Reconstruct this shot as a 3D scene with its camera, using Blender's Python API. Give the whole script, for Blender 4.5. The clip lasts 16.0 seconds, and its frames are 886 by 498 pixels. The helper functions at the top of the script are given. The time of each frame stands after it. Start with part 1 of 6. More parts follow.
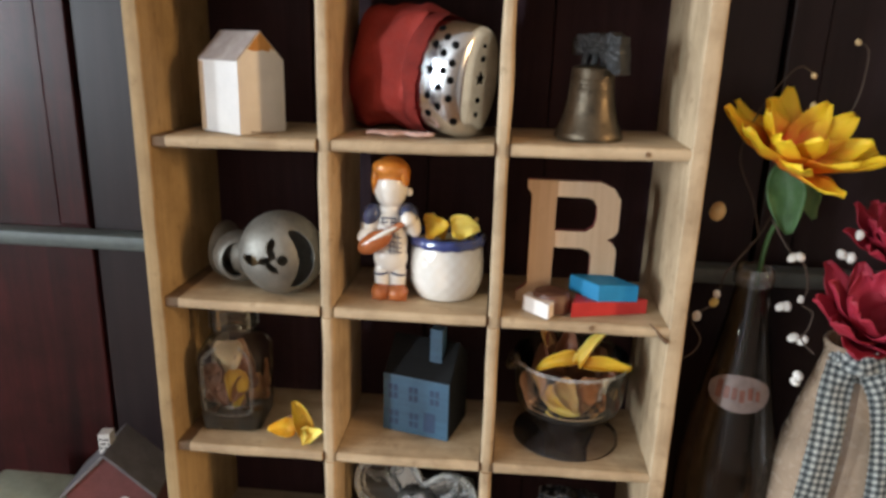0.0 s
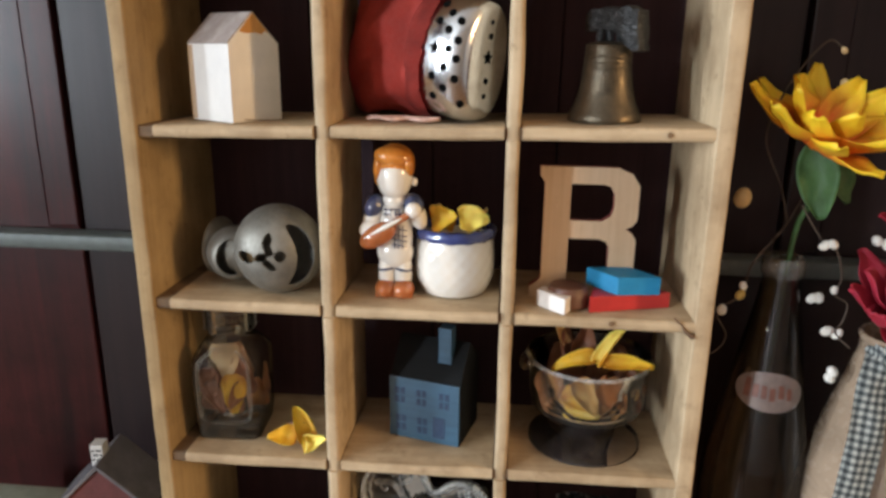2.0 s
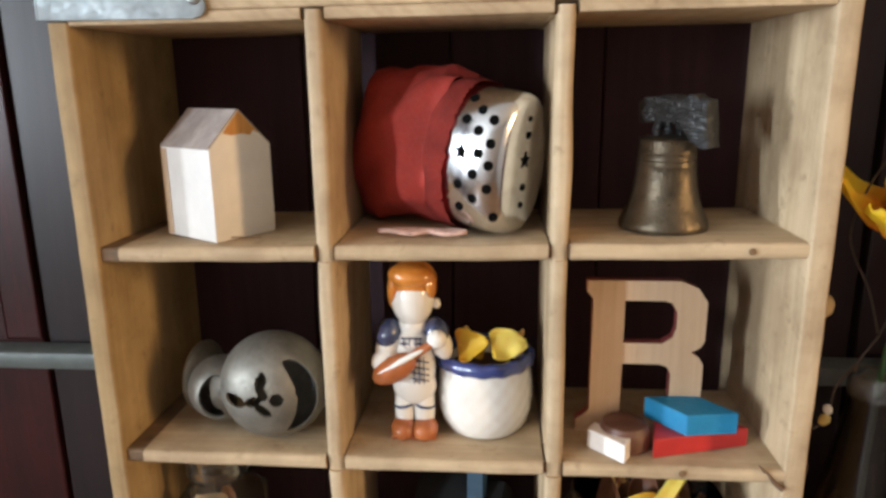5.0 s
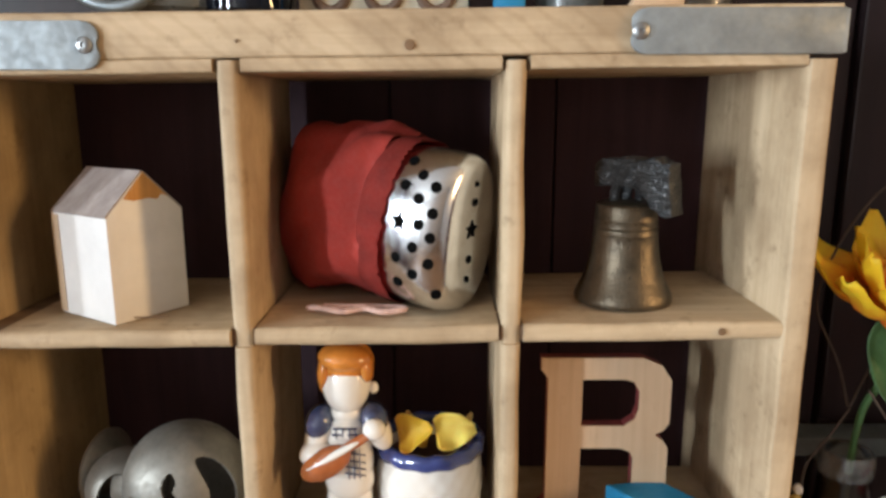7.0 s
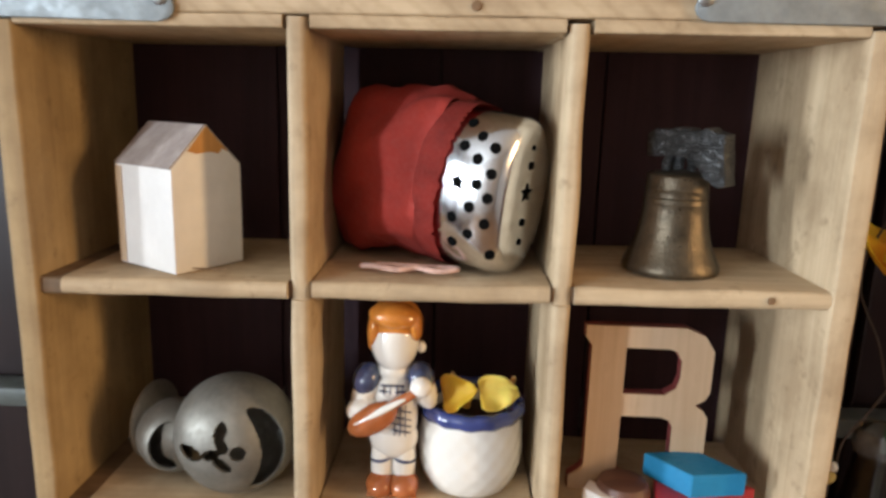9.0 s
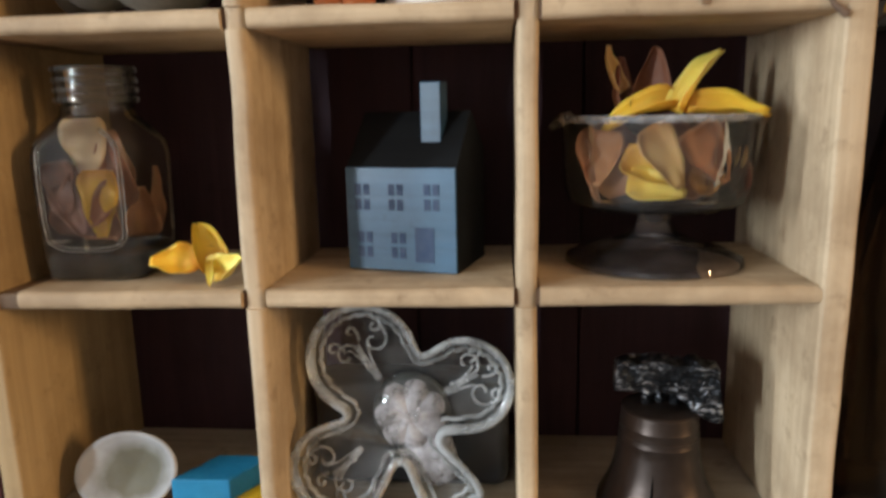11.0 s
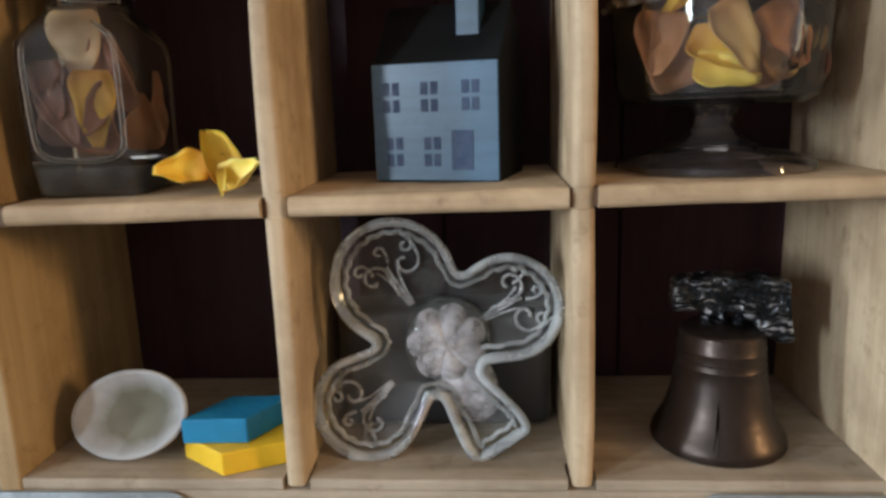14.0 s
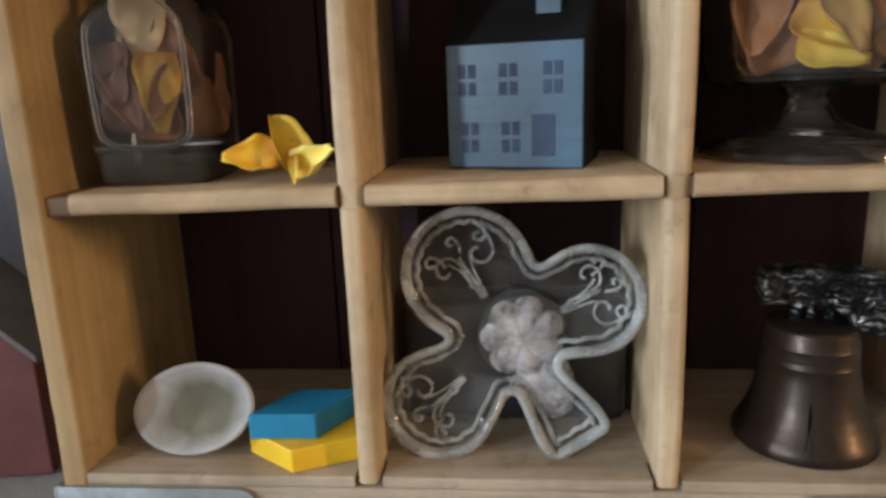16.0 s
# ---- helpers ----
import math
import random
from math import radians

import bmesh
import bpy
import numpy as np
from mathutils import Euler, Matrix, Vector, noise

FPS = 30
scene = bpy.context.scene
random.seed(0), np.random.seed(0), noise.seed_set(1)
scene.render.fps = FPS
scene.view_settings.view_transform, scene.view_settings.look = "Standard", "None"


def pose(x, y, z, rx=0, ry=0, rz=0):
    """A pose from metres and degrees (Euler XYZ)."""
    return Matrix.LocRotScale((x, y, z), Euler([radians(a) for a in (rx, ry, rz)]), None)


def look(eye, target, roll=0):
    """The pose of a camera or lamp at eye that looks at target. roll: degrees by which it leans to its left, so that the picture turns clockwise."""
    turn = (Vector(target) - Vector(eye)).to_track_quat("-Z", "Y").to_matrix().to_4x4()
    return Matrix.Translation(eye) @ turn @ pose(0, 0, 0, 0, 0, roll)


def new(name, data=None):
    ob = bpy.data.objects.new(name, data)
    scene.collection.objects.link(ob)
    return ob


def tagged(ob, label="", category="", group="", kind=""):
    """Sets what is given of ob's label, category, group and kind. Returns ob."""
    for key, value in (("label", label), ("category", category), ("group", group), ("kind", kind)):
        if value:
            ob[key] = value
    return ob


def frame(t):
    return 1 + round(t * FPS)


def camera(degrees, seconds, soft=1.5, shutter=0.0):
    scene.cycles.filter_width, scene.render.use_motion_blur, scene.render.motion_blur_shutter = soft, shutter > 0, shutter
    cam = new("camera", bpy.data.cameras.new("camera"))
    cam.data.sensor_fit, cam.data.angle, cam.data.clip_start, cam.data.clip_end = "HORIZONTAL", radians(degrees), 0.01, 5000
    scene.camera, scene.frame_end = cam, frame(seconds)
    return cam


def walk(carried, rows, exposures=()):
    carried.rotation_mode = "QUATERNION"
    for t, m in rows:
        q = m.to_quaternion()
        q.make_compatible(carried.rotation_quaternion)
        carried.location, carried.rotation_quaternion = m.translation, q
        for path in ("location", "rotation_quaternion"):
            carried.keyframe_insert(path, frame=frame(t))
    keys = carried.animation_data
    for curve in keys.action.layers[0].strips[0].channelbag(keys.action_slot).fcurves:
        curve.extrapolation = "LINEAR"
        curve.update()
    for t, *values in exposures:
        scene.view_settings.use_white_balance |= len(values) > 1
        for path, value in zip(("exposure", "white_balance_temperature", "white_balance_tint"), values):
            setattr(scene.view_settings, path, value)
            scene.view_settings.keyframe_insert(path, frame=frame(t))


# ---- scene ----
cam = camera(64.7, 16.0, soft=3.0, shutter=0.4)
PATH = [
    (0, (0.054, -0.402, 0.365), (-0.109, 1.509, -0.202), 1.7),
    (0.5, (0.055, -0.424, 0.387), (-0.12, 1.488, -0.172), 1.8),
    (1, (0.049, -0.397, 0.36), (-0.127, 1.517, -0.194), 1.2),
    (1.5, (0.051, -0.383, 0.358), (-0.114, 1.535, -0.185), 0.9),
    (2, (0.05, -0.378, 0.35), (-0.126, 1.536, -0.202), 0.7),
    (2.5, (0.043, -0.372, 0.345), (-0.136, 1.541, -0.211), 0.4),
    (3, (0.045, -0.329, 0.37), (-0.129, 1.595, -0.145), 1.2),
    (3.5, (0.043, -0.311, 0.367), (-0.128, 1.629, -0.092), 1.2),
    (3.7, (0.039, -0.304, 0.377), (-0.13, 1.638, -0.071), 0.7),
    (6, (0.024, -0.296, 0.386), (-0.131, 1.635, -0.111), -0.8),
    (6.5, (0.034, -0.271, 0.399), (-0.129, 1.67, -0.054), -0.1),
    (7, (0.027, -0.26, 0.394), (0.018, 1.698, -0.01), -0.1),
    (7.5, (0.019, -0.262, 0.385), (0.024, 1.699, -0.011), -0.2),
    (8, (0.017, -0.261, 0.379), (0.024, 1.699, -0.019), 0.6),
    (8.5, (0.01, -0.243, 0.366), (0.013, 1.713, -0.051), 1.5),
    (9, (0.01, -0.268, 0.382), (-0.031, 1.686, -0.041), 1.7),
    (9.5, (0.025, -0.29, 0.334), (-0.078, 1.672, -0.035), 0.5),
    (9.6, (0.026, -0.293, 0.305), (-0.075, 1.682, 0.006), 0.0),
    (10, (0.037, -0.275, 0.243), (-0.095, 1.694, -0.079), -0.8),
    (10.2, (0.046, -0.27, 0.225), (-0.14, 1.693, -0.112), -1.4),
    (12.3, (0.027, -0.236, 0.125), (-0.099, 1.715, -0.296), -1.0),
    (12.5, (0.024, -0.236, 0.128), (-0.092, 1.717, -0.286), -1.2),
    (13, (0.027, -0.232, 0.122), (-0.11, 1.723, -0.279), -1.4),
    (13.5, (0.029, -0.232, 0.127), (-0.101, 1.724, -0.271), -1.9),
    (14, (0.021, -0.232, 0.129), (-0.115, 1.721, -0.281), -1.9),
    (14.5, (0.022, -0.234, 0.128), (-0.137, 1.721, -0.263), -2.0),
    (15, (0.026, -0.236, 0.125), (-0.133, 1.72, -0.261), -1.8),
    (15.5, (0.013, -0.23, 0.13), (-0.154, 1.72, -0.279), -2.1),
    (16, (-0.002, -0.222, 0.13), (-0.182, 1.717, -0.326), -2.1),
]
walk(cam, [(t, look(eye, target, roll)) for t, eye, target, roll in PATH],
     [(0, -0.03, 6500, 10), (2.6, 0.07, 6500, 10), (3.1, 0.20, 6500, 10), (3.6, 0.17, 6500, 10), (6.5, 0.13, 6450, 10), (9.0, 0.09, 6450, 10),
      (9.5, 0.25, 6500, 10), (10.2, 0.19, 6500, 10), (12.4, -0.13, 6150, 10), (14.0, -0.14, 6200, 10), (16, -0.18, 6350, 10)])

# ---------------------------------------------------------------- world and light
world = bpy.data.worlds.new("sky")
scene.world = world
world.use_nodes = True
wn = world.node_tree
sky = wn.nodes.new("ShaderNodeTexSky")
sky.sky_type = "NISHITA"
sky.sun_disc = False
sky.sun_elevation, sky.sun_rotation = radians(32), radians(230)
wn.links.new(sky.outputs[0], wn.nodes["Background"].inputs[0])
wn.nodes["Background"].inputs[1].default_value = 0.08


def window_light(name, where, aim, width, height, watts, colour):
    lamp = bpy.data.lights.new(name, "AREA")
    lamp.shape, lamp.size, lamp.size_y = "RECTANGLE", width, height
    lamp.energy, lamp.color = watts, colour
    ob = new(name, lamp)
    ob.matrix_world = look(where, aim)
    return ob


# daylight in the two cool windows on one side, warm evening-coloured light in the other
window_light("window_light_cool", (-2.34, -2.28, 0.50), (0.0, -2.28, 0.46), 0.24, 0.80, 90.0, (0.80, 0.905, 1.0))
window_light("window_light_cool_near", (-2.34, -0.98, 0.50), (0.0, -0.98, 0.46), 0.20, 0.80, 48.0, (0.82, 0.91, 1.0))
window_light("window_light_warm", (2.34, -1.08, 0.74), (0.0, -1.08, 0.54), 0.24, 0.66, 34.0, (1.0, 0.645, 0.31))


# ---------------------------------------------------------------- materials
def material(name):
    m = bpy.data.materials.new(name)
    m.use_nodes = True
    return m, m.node_tree, m.node_tree.nodes["Principled BSDF"]


def node(nt, kind, **inputs):
    n = nt.nodes.new(kind)
    for key, value in inputs.items():
        n.inputs[key.replace("_", " ")].default_value = value
    return n


def ramp(nt, fac, stops):
    r = nt.nodes.new("ShaderNodeValToRGB")
    while len(r.color_ramp.elements) < len(stops):
        r.color_ramp.elements.new(0.5)
    for e, (p, c) in zip(r.color_ramp.elements, stops):
        e.position, e.color = p, (*c, 1)
    nt.links.new(fac, r.inputs[0])
    return r


def mixc(nt, fac, a, b, mode="MIX"):
    m = nt.nodes.new("ShaderNodeMix")
    m.data_type, m.blend_type = "RGBA", mode
    for sock, v in ((m.inputs[0], fac), (m.inputs[6], a), (m.inputs[7], b)):
        if isinstance(v, (int, float)):
            sock.default_value = v
        elif isinstance(v, tuple):
            sock.default_value = (*v, 1)
        else:
            nt.links.new(v, sock)
    return m.outputs[2]


def bump(nt, bsdf, height, strength, distance):
    b = node(nt, "ShaderNodeBump", Strength=strength, Distance=distance)
    nt.links.new(height, b.inputs["Height"])
    nt.links.new(b.outputs[0], bsdf.inputs["Normal"])


def coords(nt, scale, kind="Object"):
    tc = nt.nodes.new("ShaderNodeTexCoord")
    mp = nt.nodes.new("ShaderNodeMapping")
    mp.inputs["Scale"].default_value = scale
    nt.links.new(tc.outputs[kind], mp.inputs[0])
    return mp.outputs[0]


def wood(name, pale, dark, along, rough=0.72, stain=0.6, sheen=0.0, grain=1.0, gloss=0.5):
    """Boards whose grain runs along the axis of that number."""
    m, nt, b = material(name)
    sc = [95.0 * grain] * 3
    sc[along] = 5.0 * grain
    n1 = node(nt, "ShaderNodeTexNoise", Scale=1.0, Detail=6.0, Roughness=0.62, Distortion=0.6)
    nt.links.new(coords(nt, sc), n1.inputs[0])
    sc2 = [420.0 * grain] * 3
    sc2[along] = 14.0 * grain
    n2 = node(nt, "ShaderNodeTexNoise", Scale=1.0, Detail=3.0)
    nt.links.new(coords(nt, sc2), n2.inputs[0])
    n3 = node(nt, "ShaderNodeTexNoise", Scale=17.0, Detail=5.0, Roughness=0.65)
    nt.links.new(coords(nt, (1, 1, 1)), n3.inputs[0])
    base = ramp(nt, n1.outputs[0], [(0.3, dark), (0.62, pale)]).outputs[0]
    fine = ramp(nt, n2.outputs[0], [(0.35, (0.72, 0.68, 0.62)), (0.6, (1, 1, 1))]).outputs[0]
    c = mixc(nt, 0.28, base, fine, "MULTIPLY")
    spots = ramp(nt, n3.outputs[0], [(0.38, (0.52, 0.47, 0.42)), (0.58, (1, 1, 1))]).outputs[0]
    c = mixc(nt, stain, c, spots, "MULTIPLY")
    n4 = node(nt, "ShaderNodeTexNoise", Scale=75.0, Detail=7.0, Roughness=0.7)
    nt.links.new(coords(nt, (1, 1, 1)), n4.inputs[0])
    dings = ramp(nt, n4.outputs[0], [(0.30, (0.50, 0.44, 0.38)), (0.43, (1, 1, 1))]).outputs[0]
    c = mixc(nt, stain, c, dings, "MULTIPLY")
    nt.links.new(c, b.inputs["Base Color"])
    b.inputs["Roughness"].default_value = rough
    b.inputs["Specular IOR Level"].default_value = gloss
    b.inputs["Coat Weight"].default_value = sheen
    b.inputs["Coat Roughness"].default_value = 0.22
    bump(nt, b, n2.outputs[0], 0.25, 0.0006)
    return m


def plain(name, colour, rough=0.5, metal=0.0, vary=0.25, scale=60.0, relief=0.15, coat=0.0, dist=0.0006):
    m, nt, b = material(name)
    n = node(nt, "ShaderNodeTexNoise", Scale=scale, Detail=5.0, Roughness=0.6)
    nt.links.new(coords(nt, (1, 1, 1)), n.inputs[0])
    n2 = node(nt, "ShaderNodeTexNoise", Scale=scale * 6.5, Detail=3.0)
    nt.links.new(coords(nt, (1, 1, 1)), n2.inputs[0])
    low = tuple(v * (1 - vary) for v in colour)
    high = tuple(min(1, v * (1 + vary * 0.35)) for v in colour)
    c = ramp(nt, n.outputs[0], [(0.3, low), (0.65, high)]).outputs[0]
    nt.links.new(c, b.inputs["Base Color"])
    r = ramp(nt, n2.outputs[0], [(0.3, (rough * 0.8,) * 3), (0.7, (min(1, rough * 1.25),) * 3)]).outputs[0]
    nt.links.new(r, b.inputs["Roughness"])
    b.inputs["Metallic"].default_value = metal
    b.inputs["Coat Weight"].default_value = coat
    b.inputs["Coat Roughness"].default_value = 0.08
    if relief:
        bump(nt, b, n2.outputs[0], relief, dist)
    return m


def glass(name, tint, haze=0.0, haze_colour=(0.7, 0.72, 0.7), ior=1.5, rough=0.03, wobble=0.3, scale=45.0):
    """Thin-walled glass: clear, with a reflecting skin and a little dust."""
    m = bpy.data.materials.new(name)
    m.use_nodes = True
    nt = m.node_tree
    nt.nodes.clear()
    out = nt.nodes.new("ShaderNodeOutputMaterial")
    clear = nt.nodes.new("ShaderNodeBsdfTransparent")
    clear.inputs[0].default_value = (*tint, 1)
    gloss = nt.nodes.new("ShaderNodeBsdfGlossy")
    gloss.inputs["Roughness"].default_value = rough
    dust = nt.nodes.new("ShaderNodeBsdfDiffuse")
    dust.inputs[0].default_value = (*haze_colour, 1)
    fres = node(nt, "ShaderNodeFresnel", IOR=ior)
    n = node(nt, "ShaderNodeTexNoise", Scale=scale, Detail=3.0)
    nt.links.new(coords(nt, (1, 1, 1)), n.inputs[0])
    b = node(nt, "ShaderNodeBump", Strength=wobble, Distance=0.002)
    nt.links.new(n.outputs[0], b.inputs["Height"])
    nt.links.new(b.outputs[0], gloss.inputs["Normal"])
    nt.links.new(b.outputs[0], fres.inputs["Normal"])
    n2 = node(nt, "ShaderNodeTexNoise", Scale=scale * 3, Detail=5.0)
    nt.links.new(coords(nt, (1, 1, 1)), n2.inputs[0])
    amount = ramp(nt, n2.outputs[0], [(0.35, (haze * 0.5,) * 3), (0.7, (min(1.0, haze * 1.5),) * 3)])
    mx1 = nt.nodes.new("ShaderNodeMixShader")
    nt.links.new(amount.outputs[0], mx1.inputs[0])
    nt.links.new(clear.outputs[0], mx1.inputs[1])
    nt.links.new(dust.outputs[0], mx1.inputs[2])
    mx2 = nt.nodes.new("ShaderNodeMixShader")
    nt.links.new(fres.outputs[0], mx2.inputs[0])
    nt.links.new(mx1.outputs[0], mx2.inputs[1])
    nt.links.new(gloss.outputs[0], mx2.inputs[2])
    nt.links.new(mx2.outputs[0], out.inputs[0])
    return m


def petal_material(name, tip, base, rough=0.6, through_light=0.25, lo=0.22, hi=0.62):
    """Colour runs from the petal's base to its tip along v."""
    m, nt, b = material(name)
    uv = nt.nodes.new("ShaderNodeUVMap")
    sep = nt.nodes.new("ShaderNodeSeparateXYZ")
    nt.links.new(uv.outputs[0], sep.inputs[0])
    n = node(nt, "ShaderNodeTexNoise", Scale=180.0, Detail=4.0)
    nt.links.new(coords(nt, (1, 1, 1)), n.inputs[0])
    add = nt.nodes.new("ShaderNodeMath")
    add.operation = "MULTIPLY_ADD"
    nt.links.new(n.outputs[0], add.inputs[0])
    add.inputs[1].default_value = 0.35
    nt.links.new(sep.outputs[1], add.inputs[2])
    c = ramp(nt, add.outputs[0], [(lo, base), (hi, tip)]).outputs[0]
    nt.links.new(c, b.inputs["Base Color"])
    b.inputs["Roughness"].default_value = rough
    b.inputs["Subsurface Weight"].default_value = through_light
    b.inputs["Subsurface Radius"].default_value = (0.004, 0.002, 0.001)
    bump(nt, b, n.outputs[0], 0.3, 0.0008)
    return m


PINE, PINE_DARK = (0.58, 0.445, 0.285), (0.46, 0.335, 0.20)
pine_x = wood("pine_grain_x", PINE, PINE_DARK, 0)
pine_grey = wood("dusty_pine_grain_x", (0.42, 0.345, 0.255), (0.29, 0.235, 0.165), 0)
# Browner and darker than the other pine; left side board only.
pine_brown = wood("brown_pine_grain_z", (0.45, 0.315, 0.155), (0.35, 0.235, 0.11), 2)
pine_sawn = wood("sawn_pine_grain_x", PINE, PINE_DARK, 0)
nt = pine_sawn.node_tree
wave = node(nt, "ShaderNodeTexWave", Scale=42.0, Distortion=2.5, Detail=3.0)
wave.inputs["Detail Scale"].default_value = 1.5
mp = nt.nodes.new("ShaderNodeMapping")
mp.inputs["Rotation"].default_value = (0, radians(52), 0)
tc = nt.nodes.new("ShaderNodeTexCoord")
nt.links.new(tc.outputs["Object"], mp.inputs[0])
nt.links.new(mp.outputs[0], wave.inputs[0])
marks = ramp(nt, wave.outputs[0], [(0.0, (0.80, 0.76, 0.70)), (0.35, (1, 1, 1))]).outputs[0]
link = nt.nodes["Principled BSDF"].inputs["Base Color"].links[0].from_socket
nt.links.new(mixc(nt, 0.45, link, marks, "MULTIPLY"), nt.nodes["Principled BSDF"].inputs["Base Color"])
pine_z = wood("pine_grain_z", PINE, PINE_DARK, 2)
knot_wood = plain("knot_wood", (0.20, 0.115, 0.055), 0.7)
# Near-black tone puts the shade at the crate's rear into the slats.
dark_back = wood("shade_dark_slat", (0.055, 0.025, 0.031), (0.034, 0.016, 0.021), 2, 0.7, 0.4, gloss=0.25)
worn_end = wood("dark_worn_pine", (0.22, 0.135, 0.07), (0.13, 0.075, 0.035), 0)
slot_dark = plain("dark_slot_wood", (0.16, 0.095, 0.055), 0.85)
cherry_z = wood("cherry_grain_z", (0.066, 0.0095, 0.0085), (0.016, 0.0030, 0.0030), 2, 0.42, 0.75, 0.12, 0.5, 0.22)
espresso_z = wood("espresso_grain_z", (0.030, 0.017, 0.018), (0.016, 0.010, 0.011), 2, 0.40, 0.3, 0.10, 0.5, 0.3)
cherry_x = wood("cherry_grain_x", (0.060, 0.015, 0.012), (0.02, 0.006, 0.006), 0, 0.38, 0.3, 0.5, 0.5)
groove_black = plain("groove_shadow_gap_paint", (0.008, 0.005, 0.005), 0.6)
rail_metal = plain("brushed_grey_metal", (0.13, 0.15, 0.14), 0.5, 0.1, 0.2, 90)
zinc = plain("galvanised_steel", (0.28, 0.31, 0.32), 0.55, 0.45, 0.35, 55, 0.25)
screw_steel = plain("screw_steel", (0.35, 0.36, 0.36), 0.4, 0.9)
cloth_white = plain("white_cloth", (0.78, 0.78, 0.74), 0.9, 0, 0.1, 90, 0.5)
wall_paint = plain("room_wall_paint", (0.40, 0.36, 0.33), 0.8, 0, 0.06, 4)
ceiling_paint = plain("ceiling_paint", (0.55, 0.52, 0.49), 0.85, 0, 0.05, 4)
floor_wood = wood("floor_wood", (0.22, 0.12, 0.06), (0.12, 0.06, 0.03), 1, 0.5, 0.4, 0.2, 0.1)
white_paint = plain("worn_white_paint", (0.76, 0.73, 0.69), 0.55, 0, 0.10, 45, 0.25)
# Worn grey-white wood, lowered in tone for the shade on the roof.
roof_worn_shaded = wood("worn_shade_grey_wood", (0.47, 0.405, 0.375), (0.34, 0.285, 0.26), 0, 0.8, 0.4)
raw_wood = wood("bare_orange_wood", (0.62, 0.30, 0.08), (0.42, 0.17, 0.04), 2, 0.7, 0.3)
red_cloth = plain("red_felt_cloth", (0.33, 0.030, 0.020), 0.92, 0, 0.22, 70, 0.5)
red_hem = plain("red_hem_cloth", (0.35, 0.036, 0.025), 0.92, 0, 0.3, 90, 0.5)
pink_cord = plain("faded_pink_cord", (0.60, 0.38, 0.31), 0.9, 0, 0.3, 200, 0.5)
chrome = plain("chrome_plate", (0.80, 0.83, 0.86), 0.18, 1.0, 0.08, 60, 0.06)
# Dead black for the dark inside holes and the crack, and for specks.
hole_black = plain("dead_black", (0.006, 0.006, 0.006), 1.0, relief=0)
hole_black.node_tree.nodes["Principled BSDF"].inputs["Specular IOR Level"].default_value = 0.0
bronze = plain("tarnished_bronze", (0.120, 0.094, 0.062), 0.34, 0.75, 0.5, 130, 0.4, dist=0.0008)
bronze_brown = plain("brown_copper_bronze", (0.054, 0.039, 0.031), 0.38, 0.75, 0.4, 45, 0.15)


def streaked_cast(name, dark, bright, scale, rough):
    """Cast metal with raised wavy streaks like wood grain, bright on the ridges."""
    m, nt, b = material(name)
    wv = node(nt, "ShaderNodeTexWave", Scale=scale, Distortion=14.0, Detail=4.0)
    wv.bands_direction = "Z"
    wv.inputs["Detail Scale"].default_value = 2.2
    nt.links.new(coords(nt, (0.6, 0.6, 1.0)), wv.inputs[0])
    br = node(nt, "ShaderNodeTexNoise", Scale=140.0, Detail=4.0)
    nt.links.new(coords(nt, (1, 1, 1)), br.inputs[0])
    gaps = ramp(nt, br.outputs[0], [(0.44, (0, 0, 0)), (0.62, (1, 1, 1))]).outputs[0]
    streak = mixc(nt, 1.0, ramp(nt, wv.outputs[0], [(0.45, (0, 0, 0)), (0.85, (1, 1, 1))]).outputs[0], gaps, "MULTIPLY")
    nt.links.new(mixc(nt, streak, dark, bright), b.inputs["Base Color"])
    b.inputs["Metallic"].default_value = 0.85
    b.inputs["Roughness"].default_value = rough
    bump(nt, b, wv.outputs[0], 0.9, 0.0012)
    return m


pewter_yoke = streaked_cast("dark_cast_pewter", (0.085, 0.088, 0.090), (0.150, 0.155, 0.158), 150.0, 0.5)
silver_yoke = streaked_cast("grained_silver_cast", (0.024, 0.026, 0.029), (0.58, 0.60, 0.63), 90.0, 0.36)
pewter = plain("soft_grey_pewter", (0.25, 0.237, 0.205), 0.54, 0.7, 0.3, 60, 0.12)
glaze_white = plain("cream_ceramic_glaze", (0.80, 0.76, 0.69), 0.16, 0, 0.07, 40, 0.03, 0.6)
glaze_orange = plain("orange_ceramic_glaze", (0.62, 0.22, 0.035), 0.16, 0, 0.3, 90, 0.03, 0.6)
glaze_brown = plain("brown_ceramic_glaze", (0.42, 0.125, 0.04), 0.16, 0, 0.35, 90, 0.03, 0.6)
glaze_navy = plain("navy_ceramic_glaze", (0.045, 0.06, 0.13), 0.14, 0, 0.5, 110, 0.03, 0.8)
glaze_blue = plain("cobalt_ceramic_glaze", (0.035, 0.055, 0.20), 0.12, 0, 0.4, 110, 0.03, 0.8)
letter_wood = wood("birch_plywood", (0.60, 0.43, 0.28), (0.55, 0.38, 0.235), 2, 0.6, 0.15)
letter_edge = plain("burnt_red_edge", (0.20, 0.035, 0.035), 0.7)
block_blue = plain("blue_painted_wood", (0.010, 0.205, 0.40), 0.6, 0, 0.15, 60, 0.15)
block_red = plain("red_painted_wood", (0.50, 0.030, 0.028), 0.45, 0, 0.2, 60, 0.15)
block_yellow = plain("yellow_painted_wood", (0.85, 0.53, 0.02), 0.45, 0, 0.15, 60, 0.15)
